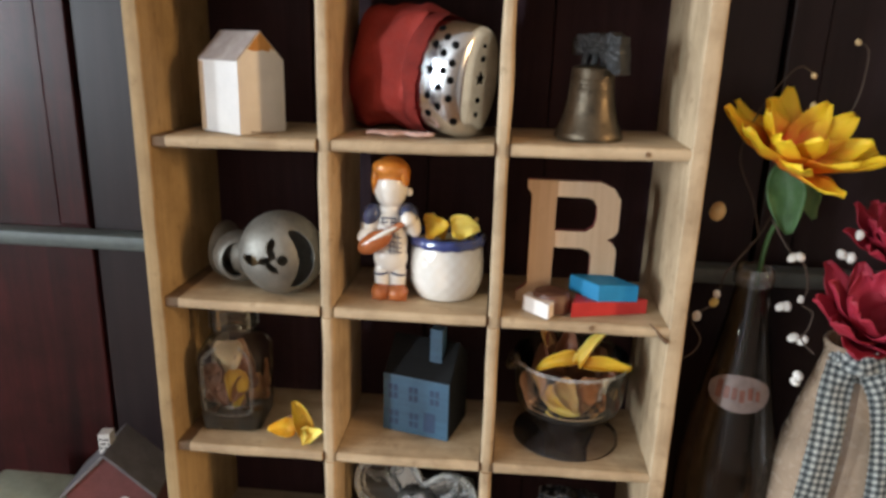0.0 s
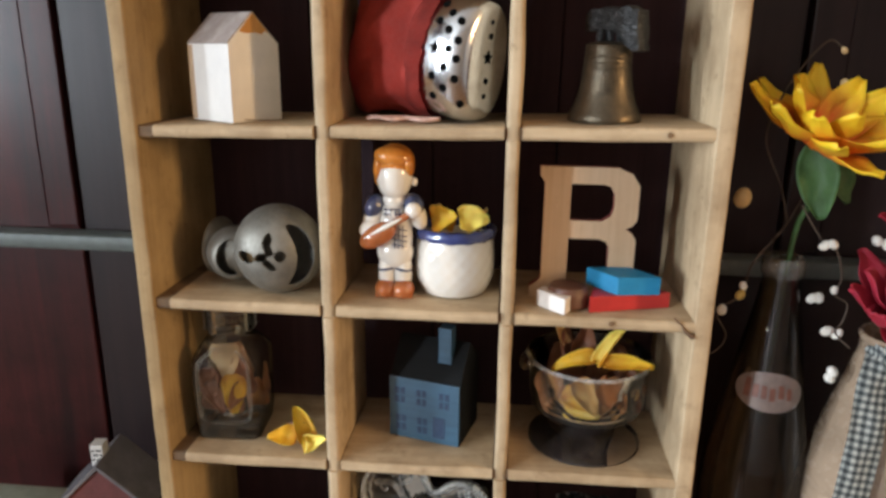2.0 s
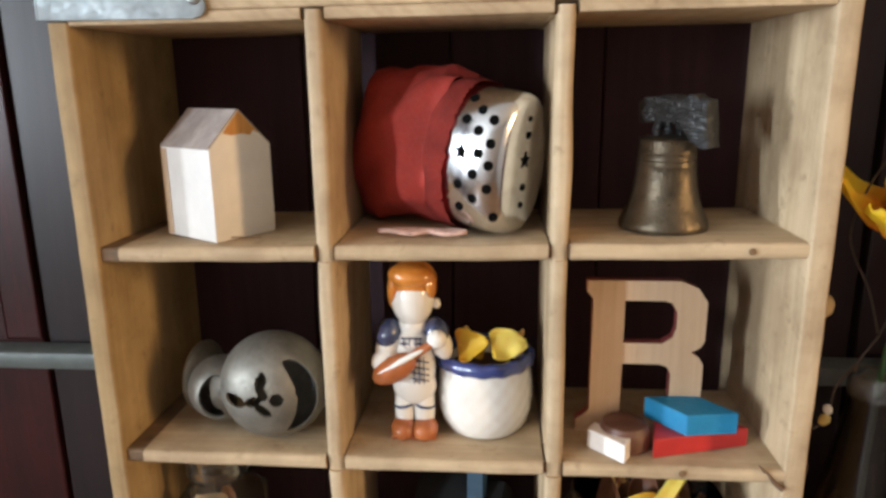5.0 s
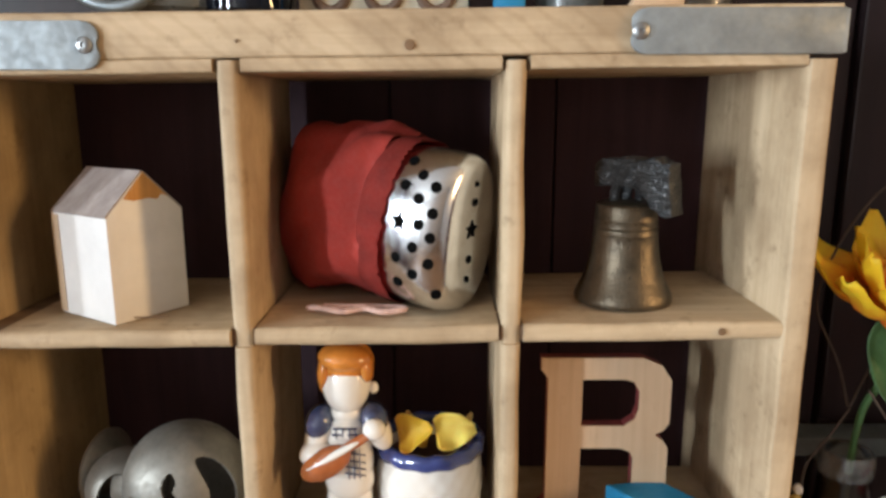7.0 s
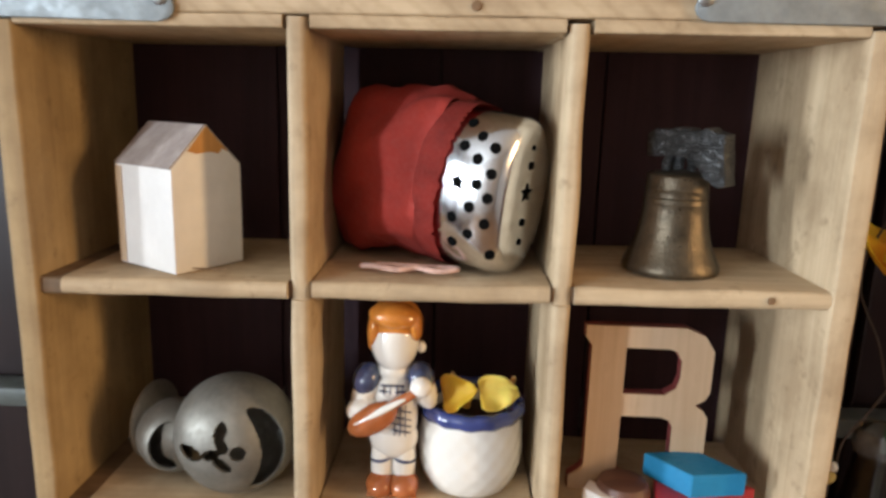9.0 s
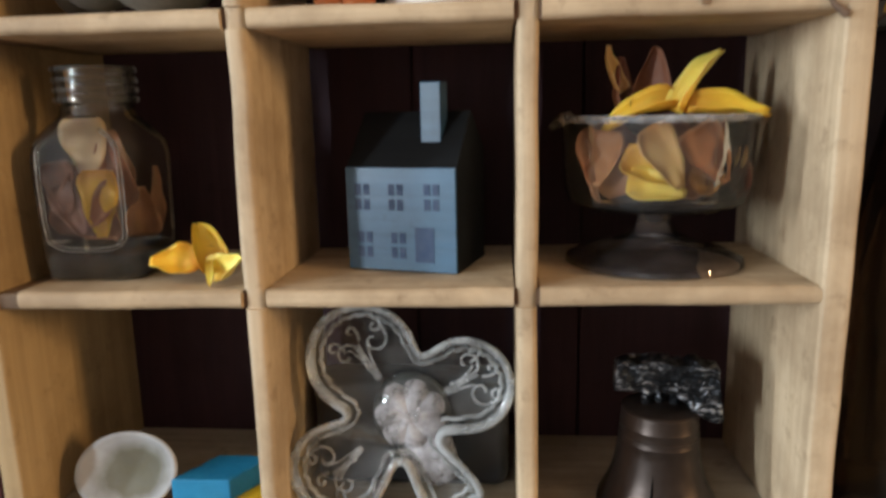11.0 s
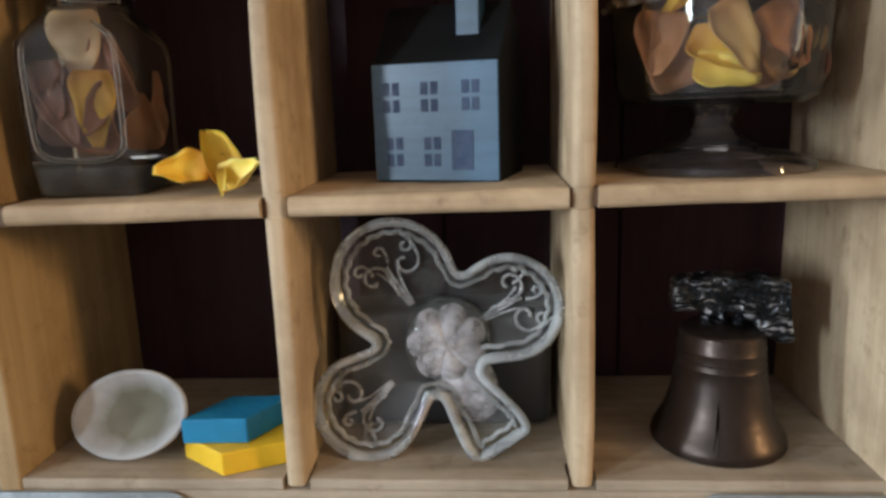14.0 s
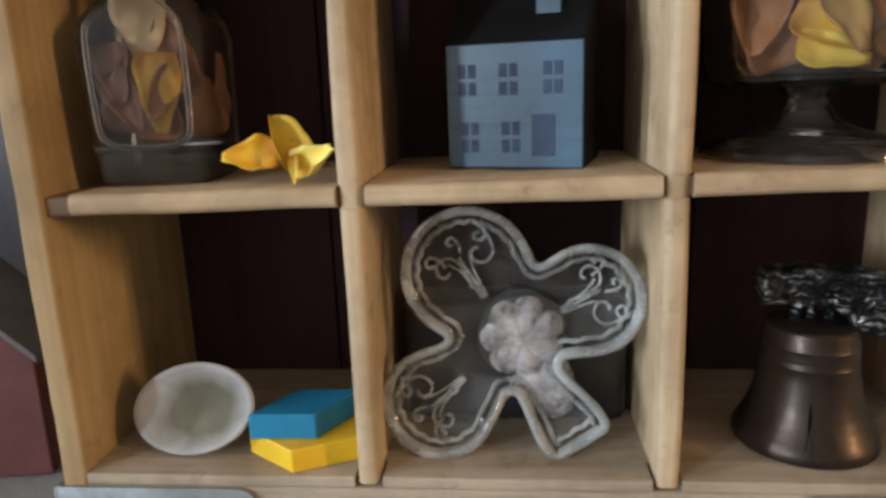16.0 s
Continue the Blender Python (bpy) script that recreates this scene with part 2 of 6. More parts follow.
block_tan = plain("bare_pale_wood", (0.84, 0.78, 0.72), 0.5, 0, 0.12, 60, 0.15)
brown_disc = wood("dark_brown_wood", (0.16, 0.07, 0.04), (0.08, 0.03, 0.02), 0, 0.5, 0.3)
house_blue = wood("dusty_blue_paint", (0.044, 0.116, 0.190), (0.030, 0.084, 0.142), 0, 0.42, 0.35, 0.5)
house_navy = plain("dark_blue_painted_panes", (0.022, 0.045, 0.095), 0.6)
house_black = wood("black_stained_wood", (0.008, 0.0085, 0.009), (0.004, 0.0045, 0.005), 0, 0.7, 0.3, gloss=0.2)
stone_white = plain("milky_white_stone", (0.36, 0.35, 0.335), 0.6, 0, 0.2, 45, 0.06, 0.0)
nt = stone_white.node_tree
nt.nodes["Principled BSDF"].inputs["Specular IOR Level"].default_value = 0.2
tc = nt.nodes.new("ShaderNodeTexCoord")
mp = nt.nodes.new("ShaderNodeMapping")
mp.inputs["Location"].default_value = (-0.05, 0.03, 0)
mp.inputs["Scale"].default_value = (30.0, 38.4, 0.0)
nt.links.new(tc.outputs["Object"], mp.inputs[0])
ln = nt.nodes.new("ShaderNodeVectorMath")
ln.operation = "LENGTH"
nt.links.new(mp.outputs[0], ln.inputs[0])
wob = node(nt, "ShaderNodeTexNoise", Scale=110.0, Detail=4.0)
nt.links.new(tc.outputs["Object"], wob.inputs[0])
ad = nt.nodes.new("ShaderNodeMath")
ad.operation = "MULTIPLY_ADD"
nt.links.new(wob.outputs[0], ad.inputs[0])
ad.inputs[1].default_value = 0.22
nt.links.new(ln.outputs["Value"], ad.inputs[2])
stainc = ramp(nt, ad.outputs[0], [(0.22, (0.34, 0.31, 0.20)), (0.44, (0.40, 0.37, 0.26)), (0.64, (1, 1, 1))]).outputs[0]
link = nt.nodes["Principled BSDF"].inputs["Base Color"].links[0].from_socket
nt.links.new(mixc(nt, 1.0, link, stainc, "MULTIPLY"), nt.nodes["Principled BSDF"].inputs["Base Color"])
jar_glass = glass("jar_glass", (0.97, 0.97, 0.95), 0.030, (0.60, 0.46, 0.32), ior=1.36, wobble=0.4)
jar_edge_glass = glass("jar_edge_glass", (0.93, 0.92, 0.88), 0.035, (0.7, 0.60, 0.46), ior=1.3, rough=0.45)
jar_dark = glass("jar_thick_base_glass", (0.34, 0.37, 0.37), 0.03)
dish_glass = glass("dish_glass", (0.94, 0.93, 0.90), 0.02, ior=1.4)
foot_glass = glass("smoky_foot_glass", (0.92, 0.90, 0.89), 0.055, (0.5, 0.43, 0.41))
pressed_glass = glass("pressed_glass", (0.88, 0.90, 0.88), 0.055, wobble=0.5)
pressed_rim = glass("pressed_glass_rim", (0.80, 0.82, 0.80), 0.27, (0.80, 0.82, 0.80), wobble=0.25, scale=25)
frosted = glass("frosted_glass_boss", (0.84, 0.82, 0.82), 0.36, (0.86, 0.82, 0.82), wobble=0.4, scale=60)
scroll_glass = glass("raised_glass_line", (0.86, 0.88, 0.87), 0.22, (0.92, 0.92, 0.90))
bottle_glass = glass("brown_bottle_glass", (0.36, 0.25, 0.17), 0.035, (0.26, 0.18, 0.13))
bottle_lip_glass = glass("pale_bottle_lip", (0.62, 0.52, 0.38), 0.12)
label_white = plain("label_white_enamel", (0.21, 0.155, 0.135), 0.5, 0, 0.2, 200, 0.1)
label_red = plain("label_red_enamel", (0.20, 0.075, 0.05), 0.5, 0, 0.3, 200, 0.1)
vase_tan = plain("tan_glazed_vase", (0.34, 0.25, 0.175), 0.25, 0, 0.35, 25, 0.05, 0.4)
berry_tan = plain("tan_berry", (0.68, 0.50, 0.25), 0.5)
bud_white = plain("white_bud", (0.80, 0.78, 0.72), 0.6)
bud_gold = plain("gold_bud", (0.62, 0.46, 0.14), 0.6)
wire_brown = plain("brown_wire", (0.07, 0.047, 0.032), 0.6)
leaf_green = plain("green_cloth_leaf", (0.045, 0.115, 0.032), 0.6, 0, 0.3, 90, 0.2)
petal_yellow = petal_material("yellow_cloth_petal", (0.84, 0.56, 0.02), (0.76, 0.13, 0.012), lo=0.42, hi=0.95)
petal_red = petal_material("maroon_cloth_petal", (0.36, 0.018, 0.040), (0.20, 0.010, 0.022))
dried_yellow = petal_material("dried_yellow_petal", (0.80, 0.52, 0.04), (0.58, 0.27, 0.02), lo=0.15, hi=0.75)
dried_lemon = petal_material("dried_lemon_petal", (0.86, 0.70, 0.16), (0.72, 0.46, 0.05), lo=0.15, hi=0.75)
dried_cream = petal_material("dried_cream_petal", (0.50, 0.36, 0.19), (0.44, 0.30, 0.15))
dried_tan = petal_material("dried_tan_petal", (0.66, 0.42, 0.15), (0.46, 0.24, 0.08))
dried_russet = petal_material("dried_russet_petal", (0.43, 0.20, 0.085), (0.27, 0.115, 0.042))
dried_brown = petal_material("dried_brown_petal", (0.20, 0.075, 0.035), (0.11, 0.04, 0.02))
house_maroon = plain("maroon_painted_wood", (0.155, 0.045, 0.042), 0.55, 0, 0.25, 60, 0.15)
roof_grey = plain("grey_painted_roof", (0.17, 0.16, 0.17), 0.5, 0, 0.3, 60, 0.2)
book_green = plain("pale_green_paper", (0.38, 0.41, 0.32), 0.8)
dark_glass_blue = glass("deep_blue_glass", (0.03, 0.05, 0.12), 0.05, (0.05, 0.08, 0.16))
grey_ceramic = plain("dark_grey_ceramic", (0.10, 0.105, 0.10), 0.3, 0, 0.4, 40, 0.1, 0.3)
grey_slate = plain("dark_grey_lacquer", (0.020, 0.020, 0.022), 0.35, 0, 0.3, 60, 0.08, 0.2)
tin_silver = plain("dull_tin", (0.26, 0.29, 0.30), 0.4, 0.8, 0.3, 60)
sign_cream = plain("cream_sign_paint", (0.52, 0.46, 0.34), 0.7)
sign_brown = plain("brown_sign_paint", (0.12, 0.075, 0.05), 0.7)


def gingham_material():
    m, nt, b = material("grey_white_gingham")
    uv = nt.nodes.new("ShaderNodeUVMap")
    sep = nt.nodes.new("ShaderNodeSeparateXYZ")
    nt.links.new(uv.outputs[0], sep.inputs[0])
    bands = []
    for axis in (0, 1):
        mul = nt.nodes.new("ShaderNodeMath")
        mul.operation = "FRACT"
        nt.links.new(sep.outputs[axis], mul.inputs[0])
        gt = nt.nodes.new("ShaderNodeMath")
        gt.operation = "GREATER_THAN"
        nt.links.new(mul.outputs[0], gt.inputs[0])
        gt.inputs[1].default_value = 0.5
        bands.append(gt.outputs[0])
    add = nt.nodes.new("ShaderNodeMath")
    add.operation = "ADD"
    nt.links.new(bands[0], add.inputs[0])
    nt.links.new(bands[1], add.inputs[1])
    half = nt.nodes.new("ShaderNodeMath")
    half.operation = "MULTIPLY"
    nt.links.new(add.outputs[0], half.inputs[0])
    half.inputs[1].default_value = 0.5
    c = ramp(nt, half.outputs[0], [(0.0, (0.70, 0.73, 0.70)), (0.5, (0.27, 0.30, 0.30)), (1.0, (0.075, 0.09, 0.095))]).outputs[0]
    nt.links.new(c, b.inputs["Base Color"])
    b.inputs["Roughness"].default_value = 0.9
    n = node(nt, "ShaderNodeTexNoise", Scale=900.0, Detail=2.0)
    nt.links.new(coords(nt, (1, 1, 1)), n.inputs[0])
    bump(nt, b, n.outputs[0], 0.4, 0.0005)
    return m


gingham = gingham_material()


# ---------------------------------------------------------------- mesh helpers
def thing(name, label, category, where=None, group="", kind=""):
    ob = new(name)
    ob.empty_display_size = 0.01
    ob.matrix_world = where if where is not None else Matrix()
    return tagged(ob, label, category, group, kind)


def finish(bm, name, mats, smooth):
    bmesh.ops.recalc_face_normals(bm, faces=bm.faces[:])
    me = bpy.data.meshes.new(name)
    bm.to_mesh(me)
    bm.free()
    for m in mats if isinstance(mats, (list, tuple)) else [mats]:
        me.materials.append(m)
    if smooth:
        me.shade_smooth()
        if smooth != "all":
            me.set_sharp_from_angle(angle=radians(38))
    return me


def part(name, bm, mats, parent, label="", smooth=True):
    ob = new(name, finish(bm, name, mats, smooth))
    ob.parent = parent
    if label:
        ob["label"] = label
    return ob


def single(name, bm, mats, label, category, where=None, group="", kind="", smooth=True):
    ob = new(name, finish(bm, name, mats, smooth))
    if where is not None:
        ob.matrix_world = where
    return tagged(ob, label, category, group, kind)


def box(bm, x0, x1, y0, y1, z0, z1, bevel=0.0, segments=2):
    vs = [bm.verts.new((x, y, z)) for x in (x0, x1) for y in (y0, y1) for z in (z0, z1)]
    fs = [bm.faces.new([vs[i] for i in q]) for q in ((0, 1, 3, 2), (4, 6, 7, 5), (0, 4, 5, 1), (2, 3, 7, 6), (0, 2, 6, 4), (1, 5, 7, 3))]
    if bevel:
        es = list({e for f in fs for e in f.edges})
        bmesh.ops.bevel(bm, geom=es, offset=bevel, segments=segments, affect="EDGES", profile=0.5)
    return bm


def lathe(bm, profile, n=48, oval=1.0, cap=True):
    rings = []
    for r, z in profile:
        rings.append([bm.verts.new((r * math.cos(2 * math.pi * i / n), oval * r * math.sin(2 * math.pi * i / n), z)) for i in range(n)])
    for a, b in zip(rings, rings[1:]):
        for i in range(n):
            bm.faces.new((a[i], a[(i + 1) % n], b[(i + 1) % n], b[i]))
    if cap:
        bm.faces.new(rings[0][::-1])
        bm.faces.new(rings[-1])
    return rings


def prism(bm, pts, z0, z1, bevel=0.0):
    low = [bm.verts.new((x, y, z0)) for x, y in pts]
    top = [bm.verts.new((x, y, z1)) for x, y in pts]
    fs = [bm.faces.new(low[::-1]), bm.faces.new(top)]
    n = len(pts)
    for i in range(n):
        fs.append(bm.faces.new((low[i], low[(i + 1) % n], top[(i + 1) % n], top[i])))
    if bevel:
        es = list({e for f in fs for e in f.edges})
        bmesh.ops.bevel(bm, geom=es, offset=bevel, segments=2, affect="EDGES", profile=0.5)


def tube(bm, pts, r, n=8):
    pts = [Vector(p) for p in pts]
    rings = []
    for i, p in enumerate(pts):
        d = (pts[min(i + 1, len(pts) - 1)] - pts[max(i - 1, 0)]).normalized()
        side = d.orthogonal().normalized() if not rings else (prev - d * prev.dot(d)).normalized()
        prev = side
        up = d.cross(side)
        rr = r[i] if isinstance(r, (list, tuple)) else r
        rings.append([bm.verts.new(p + rr * (math.cos(2 * math.pi * k / n) * side + math.sin(2 * math.pi * k / n) * up)) for k in range(n)])
    for a, b in zip(rings, rings[1:]):
        for k in range(n):
            bm.faces.new((a[k], a[(k + 1) % n], b[(k + 1) % n], b[k]))
    bm.faces.new(rings[0][::-1])
    bm.faces.new(rings[-1])


def smooth_line(pts, steps=8):
    """A soft curve through the given points."""
    pts = [Vector(p) for p in pts]
    out = []
    for i in range(len(pts) - 1):
        p0, p1, p2, p3 = pts[max(i - 1, 0)], pts[i], pts[i + 1], pts[min(i + 2, len(pts) - 1)]
        for k in range(steps):
            t = k / steps
            out.append(0.5 * (2 * p1 + (p2 - p0) * t + (2 * p0 - 5 * p1 + 4 * p2 - p3) * t * t + (3 * p1 - p0 - 3 * p2 + p3) * t ** 3))
    out.append(pts[-1])
    return out


def ball(bm, where, radii, slot=0, turn=(0, 0, 0), u=20, v=14):
    m = Matrix.LocRotScale(where, Euler([radians(a) for a in turn]), radii)
    made = bmesh.ops.create_uvsphere(bm, u_segments=u, v_segments=v, radius=1.0, matrix=m)
    for f in {f for w in made["verts"] for f in w.link_faces}:
        f.material_index = slot


def paint_box(bm, m, sx, sy, sz, slot=0, bevel=0.0):
    """A box of that size at the pose m."""
    before = set(bm.verts)
    box(bm, -sx / 2, sx / 2, -sy / 2, sy / 2, -sz / 2, sz / 2, bevel)
    fresh = [w for w in bm.verts if w not in before]
    for w in fresh:
        w.co = m @ w.co
    for f in {f for w in fresh for f in w.link_faces}:
        f.material_index = slot


def board(bm, start, end, thick, depth, wide_axis, front=0.0, radius=0.003, rough=0.0004, seed=0):
    """A sawn board from start to end, with a rounded front edge at y = front and its back at y = front + depth."""
    a, b = Vector(start), Vector(end)
    d = (b - a).normalized()
    w = Vector((1, 0, 0)) if wide_axis == 0 else Vector((0, 0, 1))
    count = max(2, int((b - a).length / 0.006))
    prof = [(-thick / 2, depth)]
    for k in range(5):
        ang = math.pi / 2 * k / 4
        prof.append((-thick / 2 + radius * (1 - math.cos(ang)), radius * (1 - math.sin(ang))))
    prof += [(-p, q) for p, q in prof[::-1]]
    rings = []
    for i in range(count + 1):
        p = a.lerp(b, i / count)
        ring = []
        for j, (s, y) in enumerate(prof):
            q = p + w * s + Vector((0, front + y, 0))
            if 0 < j < len(prof) - 1:
                q += w * rough * noise.noise(Vector((i * 0.23, s * 120, seed * 7.1)))
                q.y += rough * 1.2 * noise.noise(Vector((i * 0.31, 5.5 + s * 40, seed * 3.7)))
            ring.append(bm.verts.new(q))
        rings.append(ring)
    n = len(prof)
    for r0, r1 in zip(rings, rings[1:]):
        for j in range(n):
            bm.faces.new((r0[j], r0[(j + 1) % n], r1[(j + 1) % n], r1[j]))
    bm.faces.new(rings[0][::-1])
    bm.faces.new(rings[-1])


def petal(bm, length, width, cup=0.3, curl=0.6, twist=0.0, thick=0.0005, nu=8, nv=12, m=None, tip=0.5, seed=0.0):
    """A curled petal that grows along +y from its base, with its hollow side up; u across, v along."""
    uv = bm.loops.layers.uv.verify()
    sheets = []
    for side in (0, 1):
        grid = []
        for j in range(nv + 1):
            v = j / nv
            w = width * math.sin(math.pi * (0.06 + 0.94 * v) ** tip * 0.96) ** 0.8 * 0.5 + 0.0004
            ang = curl * v
            cy, cz = (length * math.sin(ang) / curl, length * (1 - math.cos(ang)) / curl) if abs(curl) > 1e-3 else (length * v, 0)
            row = []
            for i in range(nu + 1):
                u = 2 * i / nu - 1
                lift = cup * w * u * u + 0.10 * width * noise.noise(Vector((u * 1.6, v * 3.6, length * 900 + seed))) + 0.05 * width * abs(u) * math.sin(11 * v + 3 * u + seed)
                co = Vector((w * u * (1 - 0.3 * abs(cup) * u * u), cy - math.sin(ang) * (lift - side * thick), cz + math.cos(ang) * (lift - side * thick)))
                if twist:
                    co = Matrix.Rotation(twist * v, 3, "Y") @ co
                row.append(bm.verts.new(m @ co if m is not None else co))
            grid.append(row)
        sheets.append(grid)
    for side, grid in enumerate(sheets):
        for j in range(nv):
            for i in range(nu):
                q = (grid[j][i], grid[j][i + 1], grid[j + 1][i + 1], grid[j + 1][i])
                f = bm.faces.new(q if side == 0 else q[::-1])
                vals = ((i, j), (i + 1, j), (i + 1, j + 1), (i, j + 1))
                for loop, (a, b) in zip(f.loops, vals if side == 0 else vals[::-1]):
                    loop[uv].uv = (a / nu, b / nv)
    a, b = sheets
    rim = [(0, i) for i in range(nu)] + [(j, nu) for j in range(nv)] + [(nv, i) for i in range(nu, 0, -1)] + [(j, 0) for j in range(nv, 0, -1)]
    for k in range(len(rim)):
        (j0, i0), (j1, i1) = rim[k], rim[(k + 1) % len(rim)]
        f = bm.faces.new((a[j0][i0], b[j0][i0], b[j1][i1], a[j1][i1]))
        for loop, (jj, ii) in zip(f.loops, ((j0, i0), (j0, i0), (j1, i1), (j1, i1))):
            loop[uv].uv = (ii / nu, jj / nv)


def frame_pose(where, forward, up):
    """A pose whose +y looks along forward and whose +z leans to up."""
    y = Vector(forward).normalized()
    z = Vector(up)
    z = (z - y * z.dot(y)).normalized()
    x = y.cross(z)
    m = Matrix((x, y, z)).transposed().to_4x4()
    m.translation = where
    return m


# ---------------------------------------------------------------- the room and the cabinet
TOP = -0.030  # the surface on which the crate stands


def slab(name, mat, x0, x1, y0, y1, z0, z1, label, category, bevel=0.0):
    return single(name, box(bmesh.new(), x0, x1, y0, y1, z0, z1, bevel), mat, label, category, kind="structure", smooth=bevel > 0)


slab("floor", floor_wood, -2.6, 2.6, -3.2, 0.9, -1.03, -0.93, "brown wooden floor boards of the room", "floor")
slab("ceiling", ceiling_paint, -2.6, 2.6, -3.2, 0.9, 1.55, 1.65, "plain off-white painted ceiling of the room", "ceiling")
slab("wall_north", wall_paint, -2.4, 2.4, 0.75, 0.9, -0.93, 1.55, "plain brown wall behind the dark cabinet", "wall")
slab("wall_south", wall_paint, -2.4, 2.4, -3.2, -3.05, -0.93, 1.55, "plain brown painted wall of the room", "wall")


def wall_with_windows(name, x0, x1, openings, za, zb, inner):
    """A side wall with openings between za and zb, each from ya to yb, and a window frame in each."""
    bm = bmesh.new()
    edge = -3.2
    for window_name, ya, yb in openings:
        box(bm, x0, x1, edge, ya, -0.93, 1.55)
        box(bm, x0, x1, ya, yb, -0.93, za)
        box(bm, x0, x1, ya, yb, zb, 1.55)
        edge = yb
    box(bm, x0, x1, edge, 0.9, -0.93, 1.55)
    single(name, bm, wall_paint, "plain brown wall with narrow windows in it", "wall", kind="structure", smooth=False)
    t = 0.03
    for window_name, ya, yb in openings:
        win = thing(window_name, "narrow white framed window in the brown wall", "window", kind="structure")
        for a, b, c, d in ((ya, yb, za, za + t), (ya, yb, zb - t, zb), (ya, ya + t, za + t, zb - t), (yb - t, yb, za + t, zb - t)):
            part("window_frame", box(bmesh.new(), inner - 0.03, inner + 0.03, a, b, c, d, 0.004), white_paint, win)


wall_with_windows("wall_west", -2.6, -2.4, (("window_1", -2.44, -2.12), ("window_2", -1.12, -0.84)), 0.05, 0.95, -2.45)
wall_with_windows("wall_east", 2.4, 2.6, (("window_3", -1.24, -0.92),), 0.37, 1.11, 2.45)

PANEL = 0.122
hutch = thing("hutch", "dark cherry wood cabinet back with a grey metal rail", "cabinet", kind="structure")
for x0, x1 in ((-0.95, -0.607), (-0.600, -0.2800), (-0.2765, 0.0), (0.0035, 0.2410), (0.2445, 0.600), (0.607, 0.95)):
    part("panel", box(bmesh.new(), x0, x1, PANEL, PANEL + 0.02, TOP, 1.15, 0.0015), cherry_z if x1 < -0.27 else espresso_z, hutch, smooth=False)
part("back_board", box(bmesh.new(), -0.95, 0.95, PANEL + 0.024, PANEL + 0.034, TOP, 1.15), groove_black, hutch, smooth=False)
part("inner_stile", box(bmesh.new(), -0.3050, -0.2800, PANEL - 0.0015, PANEL, 0.213, 1.10, 0.0015), cherry_z, hutch, smooth=False)
part("inner_stile", box(bmesh.new(), 0.2445, 0.2700, PANEL - 0.0015, PANEL, 0.213, 1.10, 0.0015), espresso_z, hutch, smooth=False)
part("rail", box(bmesh.new(), -0.94, 0.94, 0.1015, PANEL, 0.1995, 0.2115, 0.0025), rail_metal, hutch, "dull grey metal rail across the panels")
part("side", box(bmesh.new(), -0.97, -0.95, -0.35, PANEL + 0.034, -0.93, 1.15, 0.002), cherry_z, hutch)
part("side", box(bmesh.new(), 0.95, 0.97, -0.35, PANEL + 0.034, -0.93, 1.15, 0.002), cherry_z, hutch)
part("counter", box(bmesh.new(), -0.95, 0.95, -0.12, PANEL + 0.034, TOP - 0.034, TOP - 0.004, 0.002), cherry_x, hutch)
part("base", box(bmesh.new(), -0.94, 0.94, -0.09, PANEL + 0.03, -0.93, TOP - 0.034), cherry_x, hutch, smooth=False)

bm = bmesh.new()
grid = []
for i in range(61):
    row = []
    for j in range(13):
        x, y = -0.6 + 1.2 * i / 60, -0.115 + 0.235 * j / 12
        row.append(bm.verts.new((x, y, TOP - 0.0012 + 0.0011 * noise.noise(Vector((x * 9, y * 16, 0.3))))))
    grid.append(row)
for i in range(60):
    for j in range(12):
        bm.faces.new((grid[i][j], grid[i + 1][j], grid[i + 1][j + 1], grid[i][j + 1]))
bmesh.ops.solidify(bm, geom=bm.faces[:], thickness=0.0012)
single("table_runner", bm, cloth_white, "white cloth runner laid over the cabinet top", "cloth")

# ---------------------------------------------------------------- the soda crate
XL, XR = -0.1590, 0.1575   # inner faces of the side boards
ZB, ZT = -0.006, 0.4060    # inner faces of the bottom and top boards
C1, C2 = -0.0525, 0.0525   # the two dividers
DEEP = 0.085
crate = thing("wooden_crate", "old pine soda crate standing on end as a shelf", "crate", pose(0, 0, 0))


def shelf_z(row, x):
    return {1: 0.3054 + 0.014 * x, 2: 0.1998, 3: 0.0960 + 0.010 * x}[row]


bm = bmesh.new()
board(bm, (XL - 0.0048, 0, ZB - 0.024), (XL - 0.0048, 0, ZT), 0.0096, 0.098, 0, seed=1, radius=0.0015)
part("side_board", bm, pine_brown, crate, "darker brown pine side board")
bm = bmesh.new()
board(bm, (XR + 0.0052, 0, ZB - 0.024), (XR + 0.0052, 0, ZT + 0.004), 0.0104, 0.098, 0, seed=2, radius=0.0015)
part("side_board", bm, pine_z, crate)


